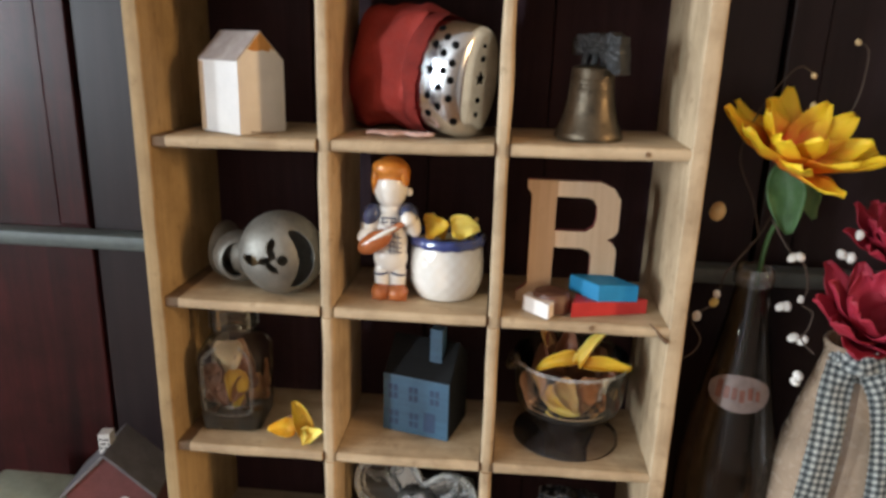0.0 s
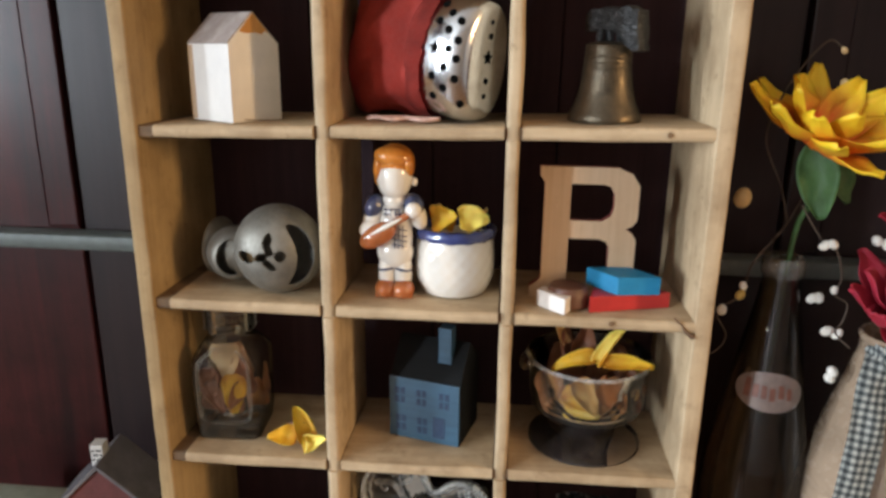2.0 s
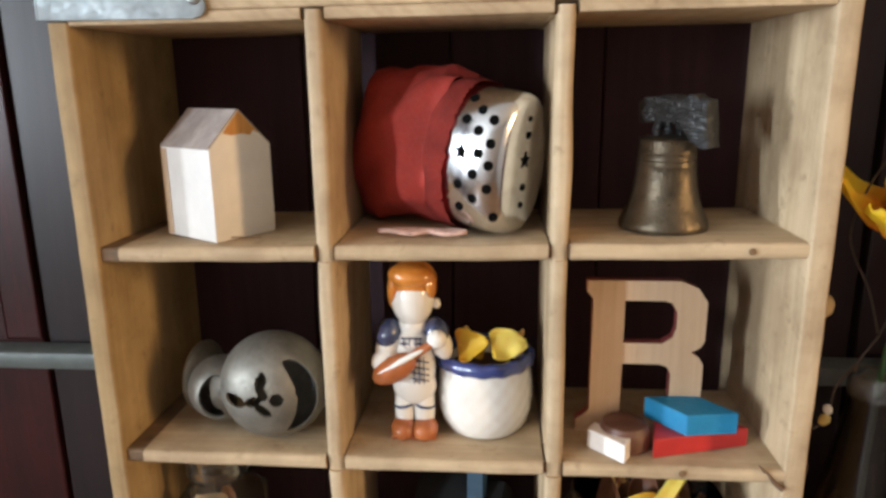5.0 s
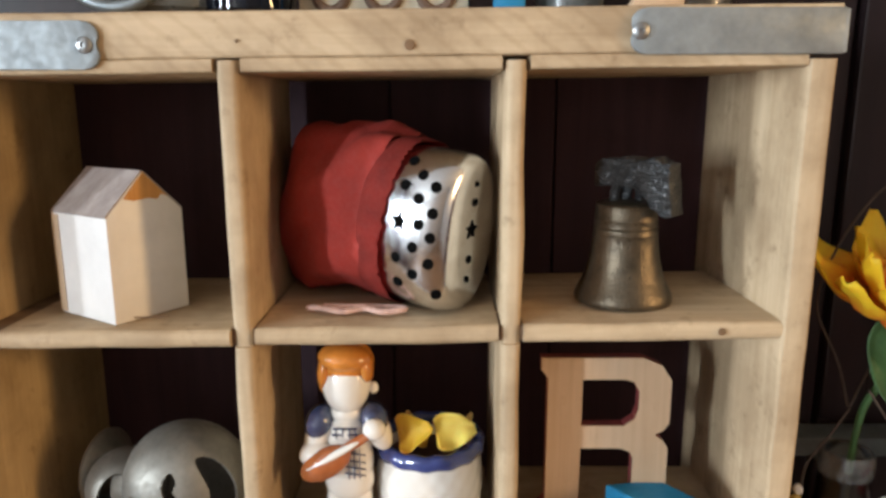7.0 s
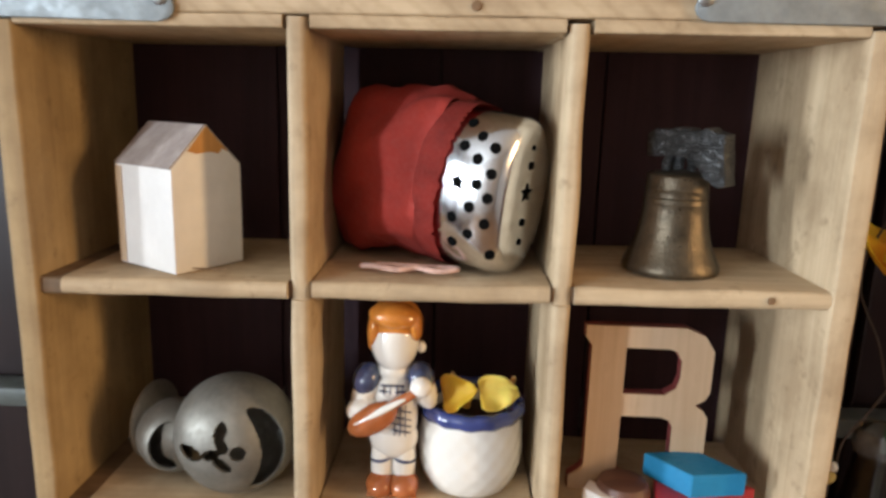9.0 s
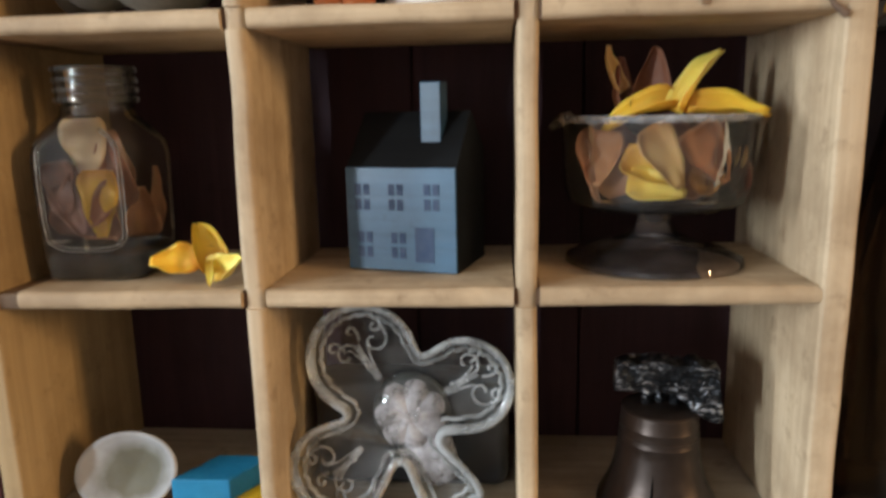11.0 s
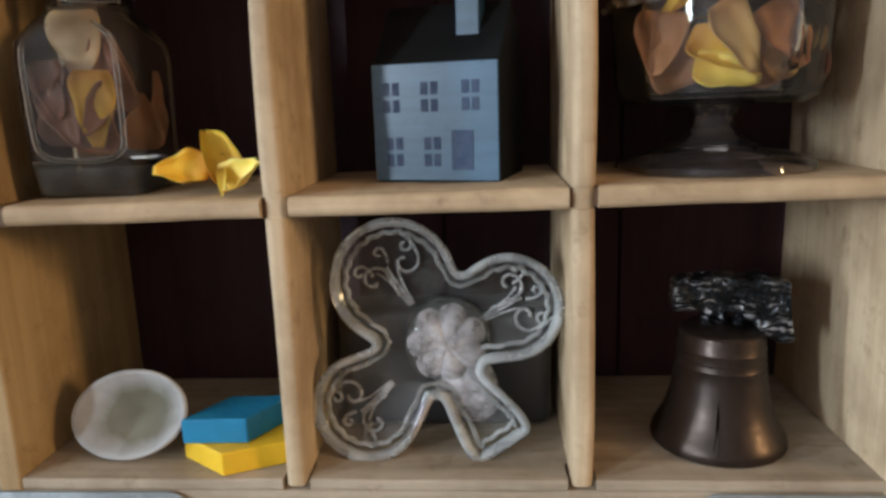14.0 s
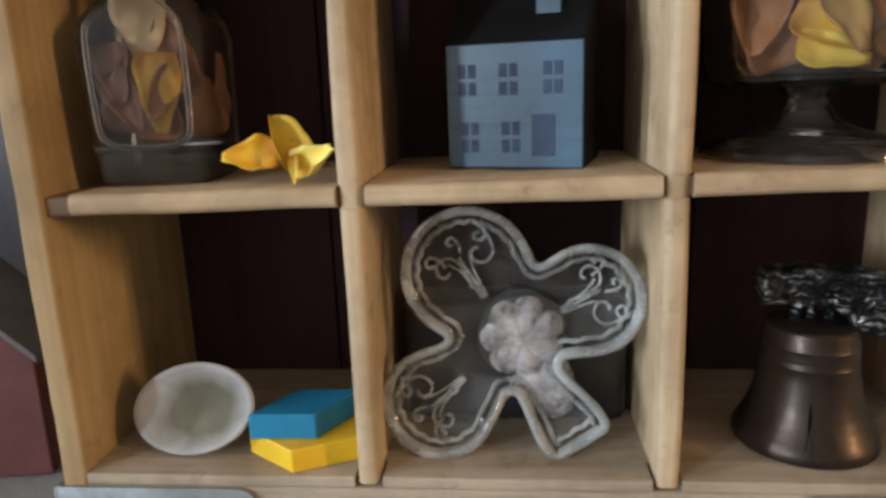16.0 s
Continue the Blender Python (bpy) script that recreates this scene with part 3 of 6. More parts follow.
def end_board(z0, z1, slot_from, slot_to, seed):
    """An end board with two slots cut for the dividers."""
    bm = bmesh.new()
    full0, full1 = (slot_to, z1) if slot_to > slot_from else (z0, slot_to)
    tip = 0.0017 if z0 > 0.2 else 0.0
    board(bm, (XL - 0.0096, 0, (full0 + full1) / 2 - tip), (XR + 0.0104, 0, (full0 + full1) / 2 + tip), full1 - full0, 0.098, 2, seed=seed, radius=0.0012, rough=0.0003)
    lo, hi = sorted((slot_from, slot_to))
    for k, (xa, xb) in enumerate(((XL + 0.0002, C1 - 0.0052), (C1 + 0.0052, C2 - 0.0052), (C2 + 0.0052, XR - 0.0002))):
        board(bm, (xa, 0, (lo + hi) / 2 + tip * xa / 0.17), (xb, 0, (lo + hi) / 2 + tip * xb / 0.17), hi - lo, 0.098, 2, seed=seed + k, radius=0.0010, rough=0.0002)
    for c in (C1, C2):
        board(bm, (c - 0.006, 0, (lo + hi) / 2), (c + 0.006, 0, (lo + hi) / 2), hi - lo, 0.085, 2, front=0.013, seed=seed, radius=0.0005, rough=0.0)
    return bm


part("top_board", end_board(0.4060, 0.4275, 0.4060, 0.4110, 11), pine_sawn, crate, "pine end board with slanting saw marks")
part("bottom_board", end_board(-0.0295, -0.006, -0.006, -0.0105, 21), pine_grey, crate, "dusty greyish pine end board")


def divider(c, seed):
    """An upright with a shallow halving at each shelf, in one piece."""
    bm = bmesh.new()
    stations = []
    edges = [-0.0085] + [v for r in (3, 2, 1) for v in (shelf_z(r, c) - 0.0040, shelf_z(r, c) + 0.0040)] + [0.4098]
    for k in range(len(edges) - 1):
        z0, z1 = edges[k], edges[k + 1]
        cut = 0.0016 if k % 2 else 0.0
        count = max(1, int((z1 - z0) / 0.006))
        stations += [(z0 + (z1 - z0) * i / count, cut) for i in range(count + 1)]
    t, rad = 0.0078, 0.0026
    prof = [(-t / 2, DEEP)]
    for k in range(5):
        a = math.pi / 2 * k / 4
        prof.append((-t / 2 + rad * (1 - math.cos(a)), rad * (1 - math.sin(a))))
    prof += [(-p, q) for p, q in prof[::-1]]
    rings = []
    for i, (z, cut) in enumerate(stations):
        ring = []
        for j, (p, q) in enumerate(prof):
            inner = 0 < j < len(prof) - 1
            dx = 0.0008 * noise.noise(Vector((z * 26, p * 90, seed * 7.1))) if inner else 0
            dy = (cut + 0.0008 * noise.noise(Vector((z * 40, 3.3, seed)))) if inner else 0
            ring.append(bm.verts.new((c + p + dx, q + dy, z)))
        rings.append(ring)
    n = len(prof)
    for r0, r1 in zip(rings, rings[1:]):
        for j in range(n):
            bm.faces.new((r0[j], r0[(j + 1) % n], r1[(j + 1) % n], r1[j]))
    bm.faces.new(rings[0][::-1])
    bm.faces.new(rings[-1])
    return bm


part("divider", divider(C1, 31), pine_z, crate)
part("divider", divider(C2, 47), pine_z, crate)

for row in (1, 2, 3):
    spans = ((XL + 0.0095, C1 - 0.0051), (C1 + 0.0047, C2 - 0.0051), (C2 + 0.0047, XR + 0.001))
    for k, (xa, xb) in enumerate(spans):
        bm = bmesh.new()
        board(bm, (xa, 0, shelf_z(row, xa)), (xb, 0, shelf_z(row, xb)), 0.0074, DEEP, 2, seed=row * 10 + k, radius=0.0028, rough=0.0006)
        part("shelf_board", bm, pine_x, crate)
    bm = bmesh.new()
    board(bm, (XL - 0.001, 0, shelf_z(row, XL) - 0.0003), (XL + 0.0094, 0, shelf_z(row, XL) - 0.0003), 0.0070, DEEP - 0.003, 2, front=0.0022, seed=row, radius=0.0015)
    part("worn_shelf_end", bm, worn_end, crate, "dark worn end of the shelf board")
    for c in (C1, C2):
        bm = bmesh.new()
        box(bm, c - 0.0056, c + 0.0056, 0.0030, 0.02, shelf_z(row, c) - 0.0032, shelf_z(row, c) + 0.0032)
        part("halving_joint", bm, slot_dark, crate, smooth=False)


# Back slats, coloured dark to hold the deep shade behind the shelves.
for k in range(4):
    bm = bmesh.new()
    x0 = XL - 0.009 + 0.0836 * k
    box(bm, x0, x0 + 0.0826, 0.0985, 0.1010, ZB - 0.022, 0.425, 0.0006)
    part("back_slat", bm, dark_back, crate, "back slat toned dark for the crate's deep shade", smooth=False)


def knot(x, z, r, y=-0.0003):
    bm = bmesh.new()
    lathe(bm, [(r, 0.0), (r * 0.9, 0.0004), (r * 0.4, 0.0005)], 16)
    o = part("knot", bm, knot_wood, crate)
    o.matrix_local = pose(x, y, z, 90)


bm = bmesh.new()
tube(bm, [(0.1460, -0.0002, 0.2060), (0.1490, -0.0005, 0.2030), (0.1505, 0.0, 0.2020), (0.1535, -0.0006, 0.1975), (0.1575, -0.0004, 0.1945)], [0.0003, 0.0008, 0.0006, 0.0011, 0.0016], 7)
part("splintered_crack", bm, slot_dark, crate, "dark splintered crack at the shelf end")
for x, z in ((-0.1075, 0.3095), (0.0020, 0.0985), (-0.0300, 0.2035), (0.0905, 0.0990)):
    bm = bmesh.new()
    tube(bm, smooth_line([(x, 0.014, z - 0.0002), (x + 0.010, 0.0128, z - 0.0001), (x + 0.021, 0.0142, z - 0.0002)], 5), 0.0003, 5)
    part("scratch", bm, slot_dark, crate, "thin dark scratch")
knot(0.014, 0.4150, 0.0019)
knot(-0.048, 0.4165, 0.0007)
knot(0.112, 0.2005, 0.0018)
knot(0.134, 0.3075, 0.0016)


def strap(x0, x1, z0, z1, screw_x, side):
    """A galvanised corner strap with a rounded end, bent round the crate's side, and its screw."""
    bm = bmesh.new()
    r = (z1 - z0) / 2
    zc = (z0 + z1) / 2
    end = []
    for k in range(13):
        a = -math.pi / 2 + math.pi * k / 12
        rr = r * (0.55 + 0.45 * abs(math.sin(a)) ** 0.6)
        end.append((rr * math.cos(a) * 1.0, r * math.sin(a)))
    if side < 0:
        pts = [(x0, z0)] + [(x1 - r + p, zc + q) for p, q in end] + [(x0, z1)]
    else:
        pts = [(x1, z1)] + [(x0 + r - p, zc - q) for p, q in end] + [(x1, z0)]
    prism(bm, pts, 0.0, 0.0014, 0.0005)
    for v in bm.verts:
        v.co = Vector((v.co.x, -0.0005 - v.co.z, v.co.y))
    xs = x0 if side < 0 else x1
    box(bm, xs - 0.0012, xs + 0.0002 if side < 0 else xs + 0.0012, -0.0018, 0.06, z0 + 0.0004, z1 - 0.0004, 0.0005)
    s = part("corner_strap", bm, zinc, crate, "galvanised steel corner strap")
    bm = bmesh.new()
    lathe(bm, [(0.0030, 0.0), (0.0030, 0.0006), (0.0022, 0.0013), (0.0009, 0.0014), (0.0007, 0.0008)], 20)
    o = part("screw", bm, screw_steel, s)
    o.matrix_local = pose(screw_x, -0.0018, zc, 90)


strap(-0.1705, -0.0945, 0.4065, 0.4235, -0.1020, -1)
strap(0.0905, 0.1684, 0.4115, 0.4275, 0.0960, 1)
strap(-0.1705, -0.0920, -0.0285, -0.0105, -0.0990, -1)
strap(0.0920, 0.1700, -0.0285, -0.0105, 0.0990, 1)

# ---------------------------------------------------------------- top row: white block house
S1 = lambda x: shelf_z(1, x) + 0.0040
S2 = lambda x: shelf_z(2, x) + 0.0040
S3 = lambda x: shelf_z(3, x) + 0.0040
S4 = -0.0058

house = thing("wooden_block_house", "small white painted wooden block house with a chipped gable", "toy house", pose(-0.1045, 0.0060, S1(-0.11), 0, 0, 57.5))
# local x runs along the gable, y along the ridge; the near corner is the origin
W, RIDGE = 0.0350, 0.0390
gable = [(0, 0), (W, 0), (W, 0.0430), (W * 0.5, 0.0600), (0, 0.0430)]
bm = bmesh.new()
prism(bm, gable, 0.0, RIDGE, 0.0007)
for v in bm.verts:
    v.co = Vector((v.co.x, v.co.z, v.co.y))
part("body", bm, white_paint, house)
for k, (a, b) in enumerate((((0.0, 0.0430), (W * 0.5, 0.0600)), ((W * 0.5, 0.0600), (W, 0.0430)))):
    bm = bmesh.new()
    nrm = Vector((-(b[1] - a[1]), b[0] - a[0])).normalized() * 0.0006
    prism(bm, [a, b, (b[0] + nrm.x, b[1] + nrm.y), (a[0] + nrm.x, a[1] + nrm.y)], 0.0004, RIDGE - 0.0004)
    for v in bm.verts:
        v.co = Vector((v.co.x, v.co.z, v.co.y))
    part("roof", bm, roof_worn_shaded, house, "worn greyish roof face with shade in its tone", smooth=False)
bm = bmesh.new()
chip = [(W * 0.23, 0.0500), (W * 0.36, 0.0488), (W * 0.55, 0.0494), (W * 0.66, 0.0484), (W * 0.72, 0.0506), (W * 0.80, 0.0492), (W * 0.5, 0.0598)]
prism(bm, chip, -0.0004, 0.0003)
for v in bm.verts:
    v.co = Vector((v.co.x, v.co.z, v.co.y))
part("chipped_patch", bm, raw_wood, house, "bare orange wood where the paint is gone", smooth=False)
bm = bmesh.new()
box(bm, -0.0004, 0.0001, RIDGE * 0.86, RIDGE - 0.0008, 0.0008, 0.0422)
part("bare_edge", bm, letter_wood, house, "bare wood along the back edge", smooth=False)

# ---------------------------------------------------------------- top row: hand warmer in its red bag
AXIS = 35.0
warmer = thing("hand_warmer", "chrome perforated hand warmer half in a red cloth bag", "hand warmer", pose(0.0370, 0.0150, S1(0.02) + 0.0325, 0, 0, -AXIS) @ pose(0, 0, 0, 0, 7, 0))
# local x: out of the bag, y: through the flat body, z: up


def oval(h, t, n, power=2.6):
    out = []
    for i in range(n):
        a = 2 * math.pi * i / n
        c, s = math.cos(a), math.sin(a)
        out.append((t * math.copysign(abs(c) ** (2 / power), c), h * math.copysign(abs(s) ** (2 / power), s)))
    return out


def skin(bm, stations, n=64, power=2.3):
    """A closed oval tube through stations of (x, half height, half thickness)."""
    rings = [[bm.verts.new((x, y, z)) for y, z in oval(h, t, n, power)] for x, h, t in stations]
    for a, b in zip(rings, rings[1:]):
        for i in range(n):
            bm.faces.new((a[i], a[(i + 1) % n], b[(i + 1) % n], b[i]))
    bm.faces.new(rings[0][::-1])
    bm.faces.new(rings[-1])


CAP = [(x, h, t * 1.30) for x, h, t in ((-0.062, 0.0305, 0.0164), (-0.050, 0.0310, 0.0168), (-0.036, 0.0322, 0.0180), (-0.026, 0.0328, 0.0186), (-0.018, 0.0331, 0.0188), (-0.011, 0.0330, 0.0187), (-0.0065, 0.0326, 0.0180), (-0.0030, 0.0315, 0.0160), (-0.0010, 0.0300, 0.0138), (0.0, 0.0280, 0.0116))]
bm = bmesh.new()
skin(bm, CAP)
cap = part("cap", bm, chrome, warmer, "polished chrome cap with punched holes")


# A black plate just proud of the chrome, painting a hole's inner shade.
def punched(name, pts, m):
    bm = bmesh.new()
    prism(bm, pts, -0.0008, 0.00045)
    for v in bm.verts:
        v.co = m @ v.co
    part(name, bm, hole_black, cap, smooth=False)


def disc_pts(r, n=14):
    return [(r * math.cos(2 * math.pi * i / n), r * math.sin(2 * math.pi * i / n)) for i in range(n)]


def star_pts(r):
    return [((r if i % 2 == 0 else r * 0.45) * math.sin(math.pi * i / 5), (r if i % 2 == 0 else r * 0.45) * math.cos(math.pi * i / 5)) for i in range(10)]


def broad_y(z, x, power=2.3):
    h = float(np.interp(x, [c[0] for c in CAP], [c[1] for c in CAP]))
    t = float(np.interp(x, [c[0] for c in CAP], [c[2] for c in CAP]))
    return -t * (1 - min(1.0, abs(z / h)) ** power) ** (1 / power)


HOLES = ((-0.0130, 0.0243), (-0.0205, 0.0282), (-0.0190, 0.0197), (-0.0060, 0.0209), (-0.0112, 0.0159), (-0.0049, 0.0112), (-0.0092, 0.0065), (-0.0046, 0.0018),
         (-0.0109, -0.0029), (-0.0186, -0.0087), (-0.0046, -0.0085), (-0.0109, -0.0140), (-0.0190, -0.0195), (-0.0030, -0.0216))


def cap_pose(x, z):
    """A pose on the cap's broad side whose z looks straight out of it."""
    dx = (broad_y(z, x + 0.0008) - broad_y(z, x - 0.0008)) / 0.0016
    dz = (broad_y(z + 0.0008, x) - broad_y(z - 0.0008, x)) / 0.0016
    n = Vector((dx, -1.0, dz)).normalized()
    m = n.to_track_quat("Z", "Y").to_matrix().to_4x4()
    m.translation = (x, broad_y(z, x), z)
    return m


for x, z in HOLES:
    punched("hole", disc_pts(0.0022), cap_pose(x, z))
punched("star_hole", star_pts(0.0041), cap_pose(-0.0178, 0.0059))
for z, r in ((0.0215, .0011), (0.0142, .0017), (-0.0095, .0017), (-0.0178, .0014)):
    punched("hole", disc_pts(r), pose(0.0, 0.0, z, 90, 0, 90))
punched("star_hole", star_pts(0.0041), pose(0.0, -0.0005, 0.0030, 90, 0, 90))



def cloth_tube(stations, n, folds, ragged=0.0):
    """A hanging cloth sleeve round the warmer, with slanting folds and a ragged open end."""
    bm = bmesh.new()
    rings = []
    for j, (x, h, t) in enumerate(stations):
        ring = []
        for i, (y, z) in enumerate(oval(h, t, n, 2.3)):
            a = math.atan2(z / h, y / t)
            k = 1 + folds * (math.sin(5 * a + x * 95 + 1.5 * noise.noise(Vector((x * 30, y * 25, z * 25)))) * 0.5 + 0.9 * noise.noise(Vector((x * 42 + z * 18, y * 30, z * 30 - x * 30))))
            k += folds * 0.35 * noise.noise(Vector((x * 150, y * 110, z * 110)))
            slack = max(0.0, -0.050 - x)
            rag = ragged * noise.noise(Vector((i * 0.9, 3.1, 0))) if j >= len(stations) - 2 else 0.0
            ring.append(bm.verts.new((x + rag + 0.05 * z, y * k + 0.05 * slack, z * k - 0.10 * slack)))
        rings.append(ring)
    for a, b in zip(rings, rings[1:]):
        for i in range(n):
            bm.faces.new((a[i], a[(i + 1) % n], b[(i + 1) % n], b[i]))
    return bm, rings


xs = np.linspace(-0.0960, -0.0360, 26)
bm, rings = cloth_tube([(float(x), float(np.interp(x, [-0.096, -0.091, -0.080, -0.062, -0.048, -0.036], [0.0335, 0.0368, 0.0378, 0.0376, 0.0366, 0.0350])), float(np.interp(x, [-0.096, -0.091, -0.080, -0.062, -0.048, -0.036], [0.0150, 0.0195, 0.0235, 0.0258, 0.0262, 0.0252]))) for x in xs], 130, 0.115)
bm.faces.new(rings[0][::-1])
bag = part("bag", bm, red_cloth, warmer, "crumpled red cloth bag")
bm, rings = cloth_tube([(-0.0400, 0.0340, 0.0245), (-0.0370, 0.0352, 0.0256), (-0.0340, 0.0358, 0.0264), (-0.0310, 0.0356, 0.0262), (-0.0280, 0.0352, 0.0259), (-0.0258, 0.0349, 0.0256)], 130, 0.030, 0.0020)
bmesh.ops.solidify(bm, geom=bm.faces[:], thickness=0.0010)
part("hem", bm, red_hem, bag, "brighter red frayed hem")
bm = bmesh.new()
pts = smooth_line([(-0.028, 0.014, 0), (-0.022, 0.009, 0.0012), (-0.012, 0.0065, 0.0004), (-0.004, 0.009, 0.0010), (0.004, 0.006, 0.0004), (0.013, 0.0075, 0.001), (0.010, 0.012, 0.0005), (0.000, 0.013, 0.0006), (-0.012, 0.012, 0.0010), (-0.021, 0.015, 0.0004)])
tube(bm, pts, 0.0012, 8)
single("cord", bm, pink_cord, "faded pink drawstring cord lying on the shelf", "cord", pose(-0.003, 0.0075, S1(0) + 0.0016))

# ---------------------------------------------------------------- the two bells


def bell(name, label, scale, metal, yoke_metal, where, yoke_turn, crack=False, span=1.0, shift=0.0, widen=1.0):
    b = thing(name, label, "bell", where)
    k = scale
    bm = bmesh.new()
    prof = [(0.0198, 0.0), (0.0222, 0.0004), (0.0227, 0.0018), (0.0222, 0.0040), (0.0211, 0.0062), (0.0194, 0.0096), (0.0177, 0.0140), (0.0163, 0.0195), (0.0153, 0.0260),
            (0.0148, 0.0300), (0.0150, 0.0306), (0.0147, 0.0313), (0.0144, 0.0360), (0.0146, 0.0366), (0.0143, 0.0373), (0.0141, 0.0412), (0.0136, 0.0430), (0.0115, 0.0438), (0.0070, 0.0443), (0.0030, 0.0447)]
    prof = [(r * widen, z) for r, z in prof]
    lathe(bm, [(r * k, z * k) for r, z in prof], 56)
    body = part("bell_body", bm, metal, b)
    for z, r in ((0.0425, 0.0136 * widen), (0.0330, 0.0144 * widen)):
        bm = bmesh.new()
        lathe(bm, [(r * k, (z - 0.0006) * k), ((r + 0.0005) * k, z * k), (r * k, (z + 0.0006) * k)], 48, cap=False)
        part("band", bm, metal, body)
    bm = bmesh.new()
    for a in (-1, 1):
        tube(bm, [(a * 0.0052 * k, 0, 0.0428 * k), (a * 0.0056 * k, 0, 0.0475 * k), (a * 0.0036 * k, 0, 0.0535 * k)], 0.0021 * k, 8)
    tube(bm, [(0, 0.002 * k, 0.0430 * k), (0, 0.0025 * k, 0.0480 * k), (0, 0.001 * k, 0.0530 * k)], 0.0026 * k, 8)
    part("crown", bm, yoke_metal, b)
    # the yoke: a rough wooden-looking beam with a raised middle and one deep end
    bm = bmesh.new()
    outline = [(-0.0195, 0.0500), (-0.0190, 0.0605), (-0.0140, 0.0625), (-0.0125, 0.0612), (-0.0070, 0.0614), (-0.0055, 0.0632), (0.0030, 0.0630), (0.0040, 0.0612), (0.0090, 0.0612), (0.0100, 0.0635), (0.0135, 0.0636), (0.0145, 0.0615),
               (0.0215, 0.0612), (0.0218, 0.0520), (0.0240, 0.0400), (0.0195, 0.0390), (0.0125, 0.0425), (0.0075, 0.0490), (0.0030, 0.0515), (-0.0060, 0.0520), (-0.0110, 0.0505)]
    prism(bm, [((x * span + shift) * k, z * k) for x, z in outline], -0.0055 * k, 0.0055 * k, 0.0008 * k)
    bmesh.ops.triangulate(bm, faces=[f for f in bm.faces if len(f.verts) > 4])
    bmesh.ops.subdivide_edges(bm, edges=bm.edges[:], cuts=2, use_grid_fill=True)
    for v in bm.verts:
        v.co = Vector((v.co.x, -v.co.z, v.co.y))
        v.co.y += 0.0007 * k * math.sin(v.co.z * 2300 / k + 3 * noise.noise(v.co * 90)) * (1 if v.co.y < 0 else -1)
    y = part("yoke", bm, yoke_metal, b, "rough grained cast yoke")
    y.matrix_local = pose(0, 0, 0, 0, 0, yoke_turn)
    if crack:
        bm = bmesh.new()
        pts = [(-0.0009, 0.0), (0.0011, 0.0), (0.0008, 0.004), (0.0010, 0.0075), (0.0004, 0.011), (0.0005, 0.016), (-0.0001, 0.021), (-0.0004, 0.016), (-0.0004, 0.010), (-0.0010, 0.006)]
        prism(bm, [(x * k, z * k) for x, z in pts], 0, 0.0006)
        for v in bm.verts:
            h = v.co.y / k
            r = np.interp(h, [p[1] for p in prof], [p[0] for p in prof]) * k
            a = radians(-108)
            x, d = v.co.x, v.co.z + r - 0.0002
            v.co = Vector((d * math.cos(a) - x * math.sin(a), d * math.sin(a) + x * math.cos(a), max(v.co.y, 0.0003)))
        part("crack", bm, hole_black, body, "dark crack running up from the lip", smooth=False)
    return b


bell("bell", "tarnished bronze souvenir bell with a dark cast yoke", 0.98, bronze, pewter_yoke, pose(0.1035, 0.0340, S1(0.104)), -42, False, 0.84, 0.003, 0.93)
bell("bell", "brown bronze souvenir bell with a cracked lip and silvery yoke", 1.07, bronze_brown, silver_yoke, pose(0.1098, 0.0330, S4), -6, True, 0.96, 0.0005, 1.06)

# ---------------------------------------------------------------- second row: pierced pewter ornament
orn = thing("pierced_ornament", "grey pewter ornament with pierced crescents and leaves lying on its side", "ornament", pose(-0.0870, 0.0215, S2(0) + 0.0276, 0, 0, 0))


def in_shapes(x, z, shapes):
    return any(shape(x, z) for shape in shapes)


def crescent(cx, cz, r, bite, a0, a1):
    def test(x, z):
        dx, dz = x - cx, z - cz
        d = math.hypot(dx, dz)
        a = math.degrees(math.atan2(dz, dx))
        mid, half = (a0 + a1) / 2, (a1 - a0) / 2
        fade = math.sqrt(max(0.0, 1 - ((a - mid) / half) ** 2)) if abs(a - mid) < half else 0
        return abs(d - r) < bite * fade
    return test


def blob(cx, cz, rx, rz, turn):
    ca, sa = math.cos(radians(turn)), math.sin(radians(turn))

    def test(x, z):
        dx, dz = x - cx, z - cz
        u, w = dx * ca + dz * sa, -dx * sa + dz * ca
        return (u / rx) ** 2 + (w / rz) ** 2 < 1
    return test


def pierced_ball(radii, shapes, u=260, v=190):
    bm = bmesh.new()
    bmesh.ops.create_uvsphere(bm, u_segments=u, v_segments=v, radius=1.0, matrix=Matrix.Diagonal((*radii, 1)))
    gone = [f for f in bm.faces if f.calc_center_median().y < 0 and in_shapes(f.calc_center_median().x, f.calc_center_median().z, shapes)]
    bmesh.ops.delete(bm, geom=gone, context="FACES")
    bmesh.ops.solidify(bm, geom=bm.faces[:], thickness=0.0011)
    return bm


R = 0.0274
part("large_bowl", pierced_ball((R, R * 0.85, R), [
    crescent(-0.03 * R, 0.0, 0.78 * R, 0.15 * R, -60, 60), blob(0.27 * R, 0.05 * R, 0.12 * R, 0.125 * R, 0),
    blob(0.0, 0.36 * R, 0.10 * R, 0.17 * R, -12), blob(0.03 * R, 0.18 * R, 0.09 * R, 0.14 * R, 30), blob(-0.14 * R, 0.02 * R, 0.17 * R, 0.09 * R, 20), blob(-0.50 * R, -0.01 * R, 0.21 * R, 0.13 * R, -8),
    blob(0.02 * R, -0.14 * R, 0.09 * R, 0.19 * R, 48)]), pewter, orn)
